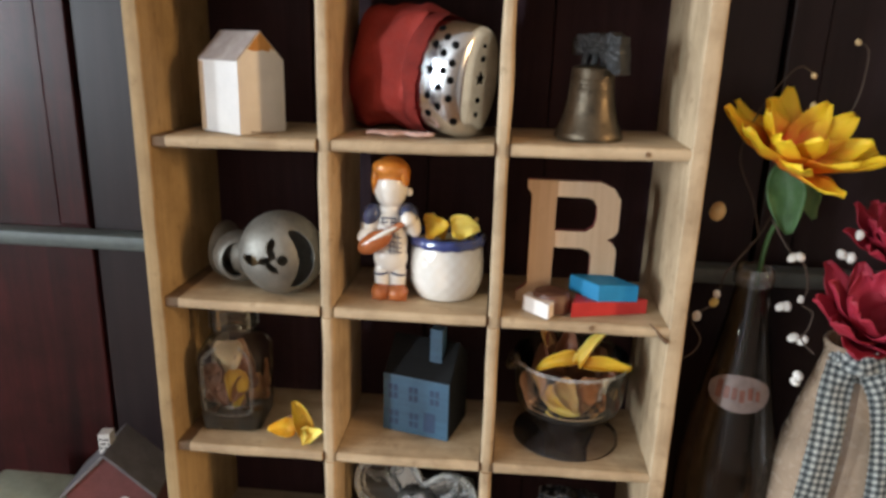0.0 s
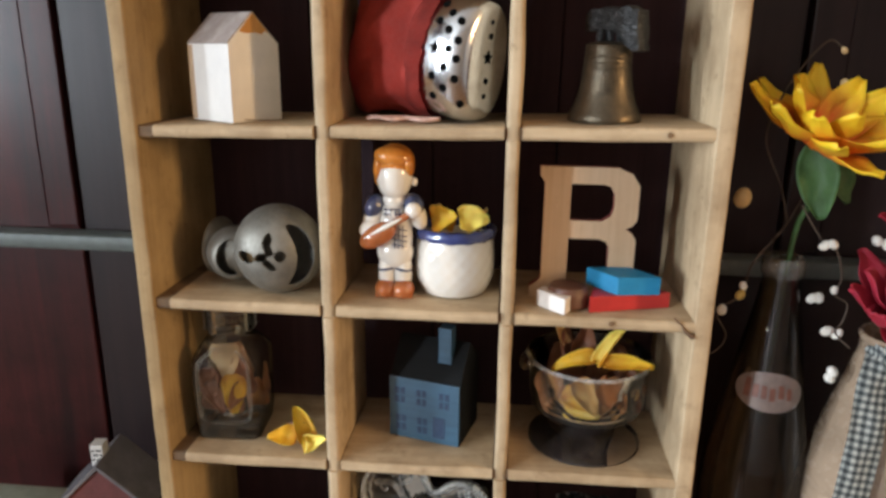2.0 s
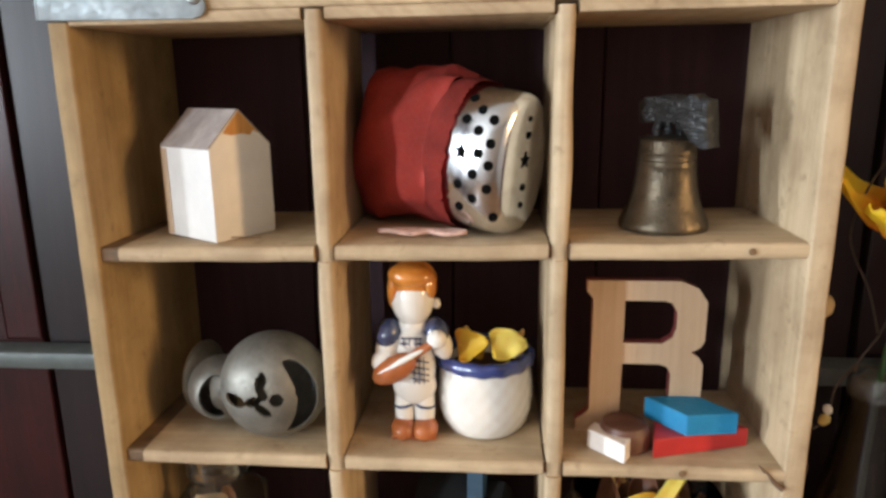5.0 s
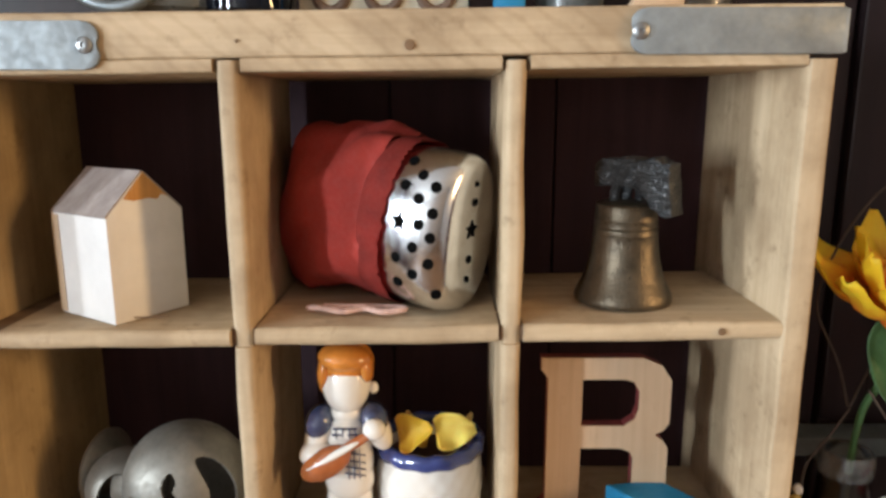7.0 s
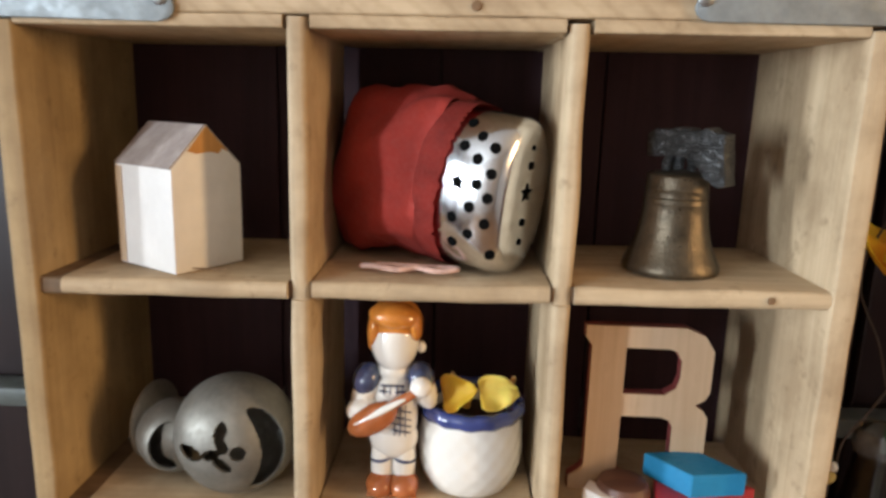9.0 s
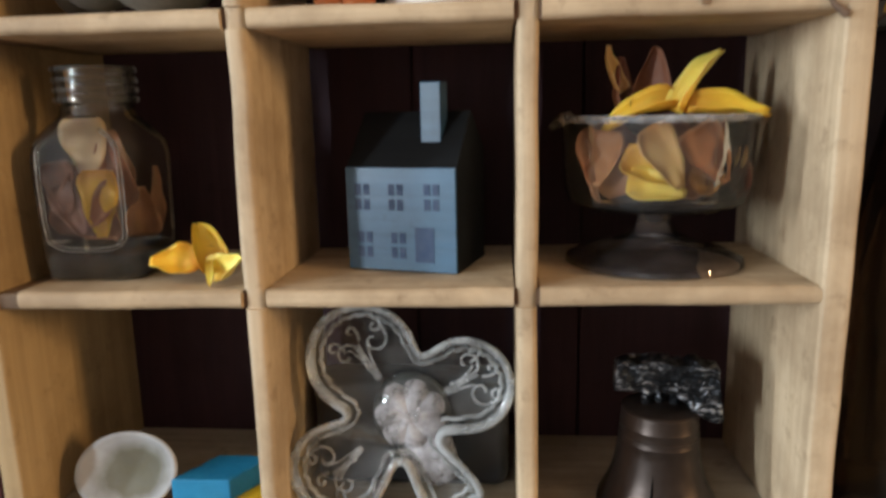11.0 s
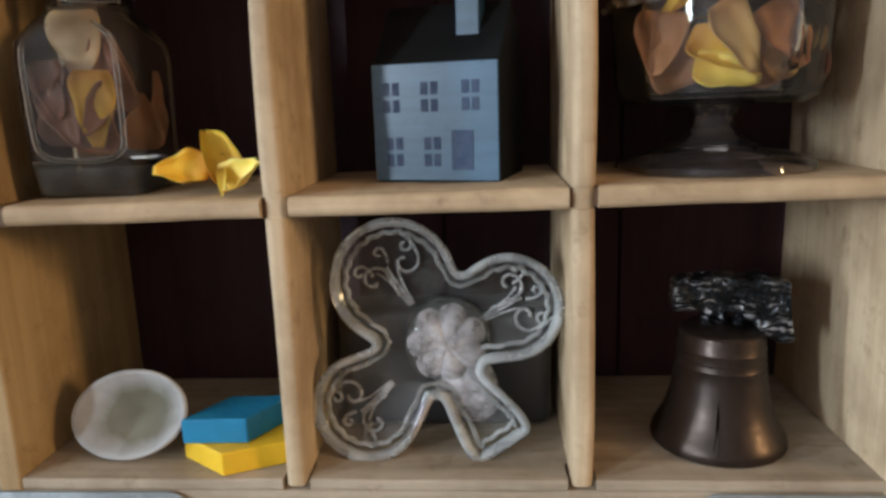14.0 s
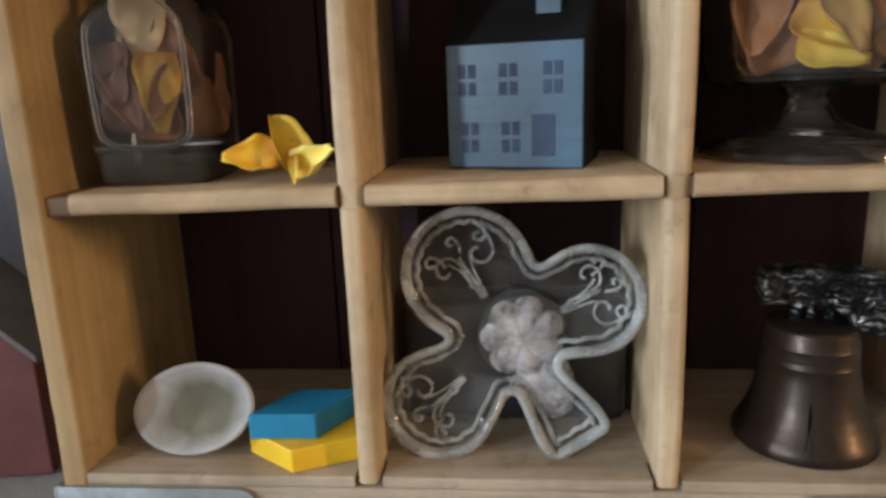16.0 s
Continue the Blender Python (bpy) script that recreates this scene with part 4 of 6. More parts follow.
o = part("small_bowl", pierced_ball((0.0176, 0.0160, 0.0172), [crescent(0.0060, 0.0, 0.0118, 0.0050, 116, 244), crescent(0.0060, 0.0, 0.0118, 0.0050, -244, -116)], 190, 140), pewter, orn)
o.matrix_local = pose(-0.0310, 0.008, -0.0064, 0, 0, 16)
bm = bmesh.new()
lathe(bm, [(0.0135, -0.0085), (0.0112, -0.004), (0.0112, 0.0), (0.0128, 0.004), (0.0165, 0.0085)], 48, cap=False)
o = part("neck", bm, pewter, orn)
o.matrix_local = pose(-0.0205, 0.005, -0.0040, 0, 90, -14)
bm = bmesh.new()
lathe(bm, [(0.0188, -0.0004), (0.0206, 0.0), (0.0210, 0.0014), (0.0202, 0.0028), (0.0150, 0.0050), (0.0105, 0.0085), (0.0092, 0.0130)], 48)
o = part("foot_ring", bm, pewter, orn, "flared round foot with a thin rim")
o.matrix_local = pose(-0.0485, 0.0230, -0.0062, 0, 90, -10) @ Matrix.Diagonal((0.9, 0.9, 1, 1))

# ---------------------------------------------------------------- second row: figurine and pot
bm = bmesh.new()
ball(bm, (0.0048, -0.001, 0.0048), (0.0072, 0.0090, 0.0060), 3)
ball(bm, (-0.0064, -0.001, 0.0048), (0.0072, 0.0090, 0.0060), 3)
paint_box(bm, pose(-0.0008, 0.003, 0.0012), 0.024, 0.017, 0.0024, 3, 0.0008)
for x in (0.0045, -0.0058):
    ball(bm, (x, 0.002, 0.0150), (0.0058, 0.0062, 0.0150), 0)
    ball(bm, (x, 0.0015, 0.0170), (0.0061, 0.0065, 0.0015), 2, (0, 10 if x > 0 else -10, 0))
ball(bm, (-0.0006, 0.002, 0.0270), (0.0118, 0.0084, 0.0110), 0)
ball(bm, (-0.0006, 0.002, 0.0360), (0.0116, 0.0086, 0.0150), 0)
ball(bm, (-0.0006, 0.002, 0.0450), (0.0118, 0.0088, 0.0130), 0)
ball(bm, (-0.0006, 0.001, 0.0585), (0.0078, 0.0074, 0.0060), 0)
ball(bm, (-0.0010, 0.004, 0.0535), (0.0145, 0.0085, 0.0058), 2)
ball(bm, (-0.0006, -0.001, 0.0520), (0.0080, 0.0075, 0.0062), 0)
for x, z, w in ((-0.0005, 0.0545, 0.011), (-0.0005, 0.0518, 0.012)):
    paint_box(bm, pose(x, -0.0080, z, 12), w, 0.0006, 0.0006, 2)
for x in (-0.0045, -0.0015, 0.0015, 0.0040):
    paint_box(bm, pose(x, -0.0084, 0.0528, 12), 0.0005, 0.0006, 0.0050, 2)
for z in (0.0330, 0.0360, 0.0390, 0.0425):
    paint_box(bm, pose(0.0035, -0.0066, z, 0, 8), 0.0095, 0.0006, 0.0005, 2)
for x in (0.0005, 0.0030, 0.0055):
    paint_box(bm, pose(x, -0.0068, 0.0380), 0.0005, 0.0006, 0.0140, 2)
ball(bm, (-0.0135, 0.0005, 0.0490), (0.0062, 0.0072, 0.0118), 0, (0, 24, 0))
ball(bm, (-0.0132, -0.0005, 0.0545), (0.0064, 0.0082, 0.0078), 2, (0, 30, 0))
ball(bm, (-0.0150, -0.0040, 0.0420), (0.0078, 0.0062, 0.0055), 0, (0, -20, 0))
ball(bm, (0.0130, 0.0005, 0.0510), (0.0058, 0.0070, 0.0108), 0, (0, -26, 0))
ball(bm, (0.0118, -0.0005, 0.0560), (0.0062, 0.0080, 0.0072), 2, (0, -30, 0))
ball(bm, (-0.0095, -0.0088, 0.0392), (0.0128, 0.0054, 0.0066), 3, (0, -28, 0))
ball(bm, (-0.0060, -0.0118, 0.0440), (0.0140, 0.0022, 0.0016), 0, (0, -28, 0))
ball(bm, (0.0035, -0.0095, 0.0485), (0.0150, 0.0028, 0.0022), 3, (0, -30, 0))
ball(bm, (0.0125, -0.0085, 0.0545), (0.0052, 0.0045, 0.0045), 0)
ball(bm, (-0.0005, 0.0, 0.0725), (0.0112, 0.0106, 0.0142), 0, u=28, v=20)
ball(bm, (-0.0005, 0.0020, 0.0800), (0.0127, 0.0118, 0.0112), 1, (-16, 0, 0), 28, 20)
ball(bm, (-0.0005, -0.0040, 0.0845), (0.0118, 0.0078, 0.0058), 1, (8, 4, 0), 28, 20)
ball(bm, (-0.0095, -0.0020, 0.0790), (0.0034, 0.0070, 0.0085), 1, (0, 8, 0), 28, 20)
ball(bm, (0.0090, -0.0020, 0.0800), (0.0032, 0.0068, 0.0070), 1, (0, -8, 0), 28, 20)
ball(bm, (0.0118, 0.0, 0.0695), (0.0022, 0.0022, 0.0026), 0)
ball(bm, (-0.0115, 0.002, 0.0730), (0.0020, 0.0040, 0.0065), 1)
single("figurine", bm, [glaze_white, glaze_orange, glaze_navy, glaze_brown], "glazed ceramic figurine with orange hair holding a mandolin", "figurine", pose(-0.0155, 0.0230, S2(0)) @ Matrix.Diagonal((0.95, 1, 1.02, 1)), smooth="all")

pot = thing("ceramic_pot", "white ribbed ceramic pot with a dark blue rolled rim", "pot", pose(0.0190, 0.0385, S2(0)) @ Matrix.Diagonal((1.035, 1.035, 0.95, 1)))
bm = bmesh.new()
rings = []
n = 96
outer_wall = [(float(np.interp(z, [0.001, 0.006, 0.012, 0.019, 0.026, 0.033, 0.039], [0.0190, 0.0215, 0.0232, 0.0238, 0.0236, 0.0230, 0.0220])), z) for z in np.linspace(0.001, 0.039, 25)]
for j, (r, z) in enumerate([(0.0165, 0.0), *outer_wall, (0.0205, 0.0400), (0.0196, 0.0380), (0.0190, 0.0200), (0.0150, 0.0060), (0.0020, 0.0050)]):
    ring = []
    for i in range(n):
        a = 2 * math.pi * i / n
        k = 1 + (0.018 * abs(math.sin(9 * a + (math.pi / 2 if (j // 3) % 2 else 0))) - 0.008 if 1 < j < 25 else 0)
        ring.append(bm.verts.new((r * k * math.cos(a), r * k * math.sin(a), z)))
    rings.append(ring)
for a, b in zip(rings, rings[1:]):
    for i in range(n):
        bm.faces.new((a[i], a[(i + 1) % n], b[(i + 1) % n], b[i]))
bm.faces.new(rings[0][::-1])
bm.faces.new(rings[-1])
part("bowl", bm, glaze_white, pot, smooth="all")
bm = bmesh.new()
rings = []
for i in range(72):
    a = 2 * math.pi * i / 72
    ring = []
    for k in range(12):
        q = 2 * math.pi * k / 12
        rr = 0.0034 * (1 + 0.10 * math.sin(14 * a + q))
        ring.append(bm.verts.new(((0.0220 + rr * 0.85 * math.cos(q)) * math.cos(a), (0.0220 + rr * 0.85 * math.cos(q)) * math.sin(a), 0.0408 + rr * 1.15 * math.sin(q))))
    rings.append(ring)
for i in range(72):
    for k in range(12):
        a, b = rings[i], rings[(i + 1) % 72]
        bm.faces.new((a[k], a[(k + 1) % 12], b[(k + 1) % 12], b[k]))
part("rim", bm, glaze_blue, pot, "glossy cobalt blue rolled rim", smooth="all")
bm = bmesh.new()
lathe(bm, [(0.0188, 0.0335), (0.010, 0.0345), (0.002, 0.0340)], 40)
part("filling", bm, plain("dark_potpourri", (0.07, 0.03, 0.02), 0.9, 0, 0.5, 300, 0.8), pot, "dark dried filling")


def dried(mat, label, length, width, m, cup=0.8, curl=1.0, twist=0.0):
    bm = bmesh.new()
    petal(bm, length, width, cup, curl, twist, seed=m.translation.x * 731 + m.translation.z * 377)
    return single("dried_petal", bm, mat, label, "petal", m, group="dried potpourri petals", smooth="all")


YL, LM, TN, BR = "curled yellow dried petal", "pale lemon dried petal", "tan dried petal", "dark brown dried petal"
rim_z = S2(0) + 0.0420
dried(dried_yellow, YL + " in the ceramic pot", 0.0165, 0.0200, frame_pose((0.0055, 0.0285, rim_z + 0.0040), (0.95, 0.05, 0.16), (-0.10, -0.85, 0.45)), 0.55, 0.6)
dried(dried_yellow, YL + " in the ceramic pot", 0.0140, 0.0130, frame_pose((0.0190, 0.0330, rim_z + 0.0005), (-0.85, 0.05, 0.20), (0.10, -0.70, 0.6)), 0.5, 0.6)
dried(dried_lemon, LM + " in the ceramic pot", 0.0185, 0.0185, frame_pose((0.0225, 0.0265, rim_z + 0.0050), (0.95, 0.05, 0.18), (-0.20, -0.80, 0.5)), 0.5, -0.5)
dried(dried_lemon, LM + " in the ceramic pot", 0.0130, 0.0110, frame_pose((0.0250, 0.0330, rim_z + 0.0000), (0.75, 0.05, 0.40), (0.0, -0.9, 0.3)), 0.6, 0.6)
dried(dried_tan, TN + " standing in the ceramic pot", 0.017, 0.007, frame_pose((0.013, 0.034, rim_z - 0.002), (-0.2, 0.1, 1), (0, -1, 0.1)), 0.6, 0.5)
dried(dried_tan, TN + " standing in the ceramic pot", 0.016, 0.007, frame_pose((0.031, 0.036, rim_z - 0.002), (0.45, 0.1, 0.8), (0, -1, 0.2)), 0.6, 0.5)

# ---------------------------------------------------------------- second row: letter and pattern blocks
letter = thing("wooden_letter_r", "pale plywood capital letter R with slab serifs", "letter", pose(0.0692, 0.0325, S2(0), 0, 0, 0))
LH, LW, LT = 0.0806, 0.0608, 0.0065


def letter_mesh(depth0, depth1):
    """The letter as a thick plate with its two counters left open."""
    X = lambda v: v * LW
    Z = lambda v: v * LH
    outer = [(0.0, 1.0), (0.74, 1.0), (0.88, 0.955), (0.955, 0.87), (0.955, 0.62), (0.92, 0.575), (0.85, 0.545), (0.92, 0.51), (0.955, 0.465), (0.955, 0.115), (1.06, 0.075), (1.06, 0.0), (0.655, 0.0),
             (0.655, 0.065), (0.70, 0.10), (0.70, 0.40), (0.67, 0.445), (0.60, 0.465), (0.305, 0.465), (0.30, 0.12), (0.40, 0.08), (0.40, 0.0), (-0.06, 0.0), (-0.06, 0.075), (0.02, 0.12), (0.05, 0.15), (0.05, 0.88), (0.02, 0.915), (0.0, 0.93)]
    inner = [(0.305, 0.60), (0.62, 0.60), (0.70, 0.64), (0.725, 0.70), (0.725, 0.80), (0.68, 0.86), (0.62, 0.875), (0.305, 0.875)]
    bm = bmesh.new()
    loops = []
    for pts in (outer, inner):
        vs = [bm.verts.new((X(a), depth0, Z(b))) for a, b in pts]
        es = [bm.edges.new((vs[i], vs[(i + 1) % len(vs)])) for i in range(len(vs))]
        loops += es
    bmesh.ops.triangle_fill(bm, use_beauty=True, edges=loops)
    made = bmesh.ops.extrude_face_region(bm, geom=bm.faces[:])
    for v in made["geom"]:
        if isinstance(v, bmesh.types.BMVert):
            v.co.y = depth1
    for f in bm.faces:
        f.normal_update()
        f.material_index = 1 if abs(f.normal.y) < 0.5 else 0
    return bm


part("face", letter_mesh(0.0, 0.0012), [letter_wood, letter_wood], letter, "pale plywood face", smooth=False)
part("core", letter_mesh(0.0012, LT), [letter_wood, letter_edge], letter, "plywood core with dark red edges", smooth=False)


def block(mat, pts, height, where, label, name="pattern_block"):
    bm = bmesh.new()
    prism(bm, pts, 0, height, 0.0006)
    return single(name, bm, mat, label, "toy block", where, group="pattern blocks", smooth=False)


A = 0.0255
RH = 0.0096
c60, s60 = 0.5 * A, 0.866 * A
trapezoid = [(0, 0), (2 * A, 0), (2 * A - c60, s60), (c60, s60)]
rhombus = [(0, 0), (A, 0), (A - c60, s60), (-c60, s60)]
hexagon = [(A * math.cos(radians(60 * i)), A * math.sin(radians(60 * i))) for i in range(6)]
sliver = [(0, 0), (A, 0), (A + A * 0.866, A * 0.5), (A * 0.866, A * 0.5)]
block(block_red, trapezoid, RH, pose(0.0995, 0.0068, S2(0), 0, 0, 17), "red trapezoid pattern block on the shelf")
block(block_blue, rhombus, 0.0108, pose(0.1155, 0.0110, S2(0) + RH + 0.0002, 0, 0, 9), "bright blue diamond pattern block lying on the red one")
block(block_tan, [(0.0695, 0.0165), (0.0852, 0.0004), (0.0892, 0.0077), (0.0740, 0.0242)], 0.0098, pose(0, 0, S2(0)), "bare pale wooden sliver-shaped pattern block")
bm = bmesh.new()
lathe(bm, [(0.0105, 0.0), (0.0125, 0.0015), (0.0128, 0.008), (0.0105, 0.0125), (0.004, 0.0135)], 32)
single("wooden_bead", bm, brown_disc, "small dark brown wooden bead behind the blocks", "bead", pose(0.0880, 0.0195, S2(0)))

# ---------------------------------------------------------------- third row: jar of petals
jar = thing("glass_jar", "square clear glass jar half full of dried petals", "jar", pose(-0.1285, 0.0370, S3(-0.12), 0, 0, 4) @ Matrix.Diagonal((0.92, 0.90, 1, 1)))


def squircle(half, corner, n=10):
    pts = []
    for cx, cy, a0 in ((1, 1, 0), (-1, 1, 90), (-1, -1, 180), (1, -1, 270)):
        for k in range(n):
            a = radians(a0 + 90 * k / (n - 1))
            pts.append((cx * (half - corner) + corner * math.cos(a), cy * (half - corner) + corner * math.sin(a)))
    return pts


def square_skin(bm, stations, n=10, cap=True):
    rings = [[bm.verts.new((x, y, z)) for x, y in squircle(h, c, n)] for h, c, z in stations]
    m = len(rings[0])
    for a, b in zip(rings, rings[1:]):
        for i in range(m):
            bm.faces.new((a[i], a[(i + 1) % m], b[(i + 1) % m], b[i]))
    if cap:
        bm.faces.new(rings[0][::-1])
    return rings


bm = bmesh.new()
square_skin(bm, [(0.0200, 0.006, 0.0), (0.0222, 0.006, 0.0015), (0.0232, 0.006, 0.012), (0.0240, 0.006, 0.050), (0.0236, 0.0075, 0.0565), (0.0205, 0.012, 0.0625), (0.0165, 0.0160, 0.0680), (0.0158, 0.0157, 0.0720), (0.0172, 0.0171, 0.0735), (0.0172, 0.0171, 0.0850), (0.0178, 0.0177, 0.0870), (0.0170, 0.0169, 0.0880), (0.0150, 0.0149, 0.0870), (0.0150, 0.0149, 0.0700)])
part("body", bm, jar_glass, jar)
bm = bmesh.new()
square_skin(bm, [(0.0202, 0.005, 0.0008), (0.0222, 0.005, 0.004), (0.0222, 0.005, 0.0110), (0.0180, 0.005, 0.0125)])
part("thick_base", bm, jar_dark, jar, "thick dark glass base")
bm = bmesh.new()
edge = [(0.0085, -0.0190, 0.0625), (0.0155, -0.0225, 0.0575), (0.0180, -0.0243, 0.0500), (0.0176, -0.0240, 0.0220), (0.0150, -0.0236, 0.0160), (0.0080, -0.0235, 0.0138)]
tube(bm, smooth_line(edge + [(-x, y, z) for x, y, z in edge[::-1]], 5), 0.0010, 8)
part("front_edge", bm, jar_edge_glass, jar, "bright moulded edge of the front panel")
for z in (0.0745, 0.0785, 0.0825, 0.0868):
    bm = bmesh.new()
    lathe(bm, [(0.0174, z - 0.0013), (0.0184, z - 0.0004), (0.0184, z + 0.0004), (0.0174, z + 0.0013)], 40, cap=False)
    part("neck_ring", bm, jar_edge_glass, jar, "moulded glass ring of the neck")

jm = jar.matrix_world.copy()
for mat, lab, ln, wd, p, f, u, cu, cv in (
        (dried_cream, "broad cream dried petal", 0.025, 0.0215, (0.0, -0.0165, 0.067), (0.02, 0.05, -1), (0, -1, 0.1), 0.1, 0.1),
        (dried_russet, "russet dried petal", 0.026, 0.010, (0.0205, 0.004, 0.020), (0.0, 0.05, 1), (0.95, -0.3, 0.0), 0.3, 0.1),
        (dried_yellow, YL, 0.028, 0.019, (0.006, -0.0175, 0.046), (-0.05, 0.05, -1), (0.1, -1, 0.0), 0.35, 0.2),
        (dried_brown, BR, 0.024, 0.015, (-0.014, -0.0165, 0.040), (0.45, 0.05, -1), (0.1, -1, 0.0), 0.35, 0.3),
        (dried_brown, BR, 0.030, 0.026, (-0.008, -0.0125, 0.018), (0.1, 0.1, 1), (0.1, -1, 0.2), 0.3, 0.3),
        (dried_brown, BR, 0.028, 0.024, (0.010, -0.0125, 0.030), (-0.1, 0.1, 1), (0.1, -1, 0.2), 0.3, 0.3),
        (dried_russet, "russet dried petal", 0.026, 0.022, (0.000, -0.006, 0.015), (0.1, 0.1, 1), (0.0, -1, 0.2), 0.6, 0.4),
        (dried_brown, BR, 0.022, 0.018, (-0.012, -0.0155, 0.050), (0.1, 0.1, -1), (-0.1, -1, 0.2), 0.6, 0.4),
        (dried_russet, "russet dried petal", 0.022, 0.014, (0.013, -0.0155, 0.040), (-0.5, 0.0, -0.8), (0.1, -1, 0.2), 0.7, 0.6),
        (dried_russet, "russet dried petal", 0.022, 0.020, (0.014, -0.002, 0.016), (0.0, 0.1, 1), (0.6, -0.6, 0.2), 0.6, 0.4),
        (dried_russet, "russet dried petal", 0.026, 0.024, (-0.006, 0.004, 0.022), (0.1, 0.1, 1), (0.0, -1, 0.2), 0.6, 0.4),
        (dried_russet, "russet dried petal", 0.026, 0.024, (0.006, 0.004, 0.036), (-0.1, 0.1, 1), (0.0, -1, 0.2), 0.6, 0.4)):
    dried(mat, lab + " inside the glass jar", ln, wd, jm @ frame_pose(p, f, u), cu, cv)

b3 = S3(-0.07) + 0.0006
dried(dried_yellow, YL + " beside the glass jar", 0.0190, 0.0165, frame_pose((-0.0800, 0.0150, b3 + 0.0075), (-0.97, -0.10, -0.10), (-0.1, -0.80, 0.5)), 0.7, 0.6)
dried(dried_brown, "brown-backed dried petal beside the glass jar", 0.020, 0.013, frame_pose((-0.0740, 0.0230, b3 + 0.0060), (-0.95, 0.1, 0.25), (0.2, 0.3, 0.9)), 0.9, -1.0)
dried(dried_yellow, YL + " beside the glass jar", 0.0235, 0.0165, frame_pose((-0.0745, 0.0165, b3 + 0.0030), (-0.28, 0.15, 1), (0.55, -0.8, 0.1)), 0.8, -0.7)
dried(dried_lemon, LM + " beside the glass jar", 0.0185, 0.0145, frame_pose((-0.0730, 0.0125, b3 + 0.0020), (0.95, 0.0, 0.36), (-0.2, -0.8, 0.5)), 0.8, 0.8)
dried(dried_lemon, LM + " beside the glass jar", 0.011, 0.004, frame_pose((-0.0740, 0.0125, b3 + 0.0085), (0.15, -0.25, -0.9), (0, -1, 0.3)), 0.8, 0.7)

# ---------------------------------------------------------------- third row: blue house
BW, BD, BH = 0.0490, 0.0390, 0.0430
bh = thing("painted_wooden_house", "dusty blue wooden saltbox house with black roof and sides", "toy house", pose(-0.0222, 0.0360, S3(0), 0, 0, -14.5))
bm = bmesh.new()
prism(bm, [(0, 0), (BD, 0), (BD, 0.050), (BD * 0.52, 0.066), (0, BH)], 0.0, BW, 0.0006)
for v in bm.verts:
    v.co = Vector((v.co.z, v.co.x, v.co.y))
part("body", bm, house_black, bh, smooth=False)
bm = bmesh.new()
box(bm, 0.0002, BW - 0.0002, -0.0012, 0.0003, 0.0004, BH + 0.0004, 0.0004)
front = part("front", bm, house_blue, bh, "dusty blue painted front", smooth=False)
bm = bmesh.new()
box(bm, 0.0305, 0.0395, 0.0090, 0.0180, BH + 0.006, 0.0775, 0.0005)
part("chimney", bm, house_blue, bh, "blue-grey painted chimney", smooth=False)
for cx, cz in ((0.0078, 0.0312), (0.0228, 0.0312), (0.0385, 0.0314), (0.0085, 0.0112), (0.0235, 0.0112)):
    bm = bmesh.new()
    for dx in (-0.0019, 0.0019):
        for dz in (-0.0031, 0.0031):
            box(bm, cx + dx - 0.0014, cx + dx + 0.0014, -0.00145, -0.0012, cz + dz - 0.0023, cz + dz + 0.0023, 0.0001, 1)
    part("window", bm, house_navy, front, "four dark painted panes", smooth=False)
bm = bmesh.new()
box(bm, 0.0310, 0.0392, -0.00145, -0.0012, 0.0045, 0.0190)
part("door", bm, house_navy, front, "dark blue painted door", smooth=False)

# ---------------------------------------------------------------- third row: pedestal dish
dish = thing("pedestal_dish", "clear glass pedestal dish filled with dried yellow petals", "glass dish", pose(0.1065, 0.0440, S3(0.106)))
bm = bmesh.new()
lathe(bm, [(0.0345, 0.0), (0.0365, 0.0008), (0.0360, 0.0028), (0.0300, 0.0055), (0.0190, 0.0085), (0.0105, 0.0125), (0.0075, 0.0165), (0.0070, 0.0195), (0.0090, 0.0225), (0.0110, 0.0240)], 64)
part("foot", bm, foot_glass, dish, "smoky shining round foot")
bm = bmesh.new()
lathe(bm, [(0.0110, 0.0240), (0.0310, 0.0243), (0.0350, 0.0265), (0.0370, 0.0320), (0.0380, 0.0460), (0.0385, 0.0580), (0.0392, 0.0600), (0.0384, 0.0612), (0.0370, 0.0600), (0.0364, 0.0460), (0.0352, 0.0330), (0.0330, 0.0285), (0.0290, 0.0270), (0.0020, 0.0268)], 64)
bowl = part("bowl", bm, dish_glass, dish)
bm = bmesh.new()
pts = [(0.0030 * math.cos(a) - 0.0400, -0.0120 + 0.0095 * math.sin(a), 0.0600 + 0.0024 * math.cos(a)) for a in [2 * math.pi * k / 24 for k in range(25)]]
tube(bm, pts, 0.0018, 8)
part("handle", bm, dish_glass, bowl)
bm = bmesh.new()
lathe(bm, [(0.0392, 0.0588), (0.0402, 0.0602), (0.0392, 0.0616)], 64, cap=False)
part("rim", bm, scroll_glass, bowl, "bright rounded rim")

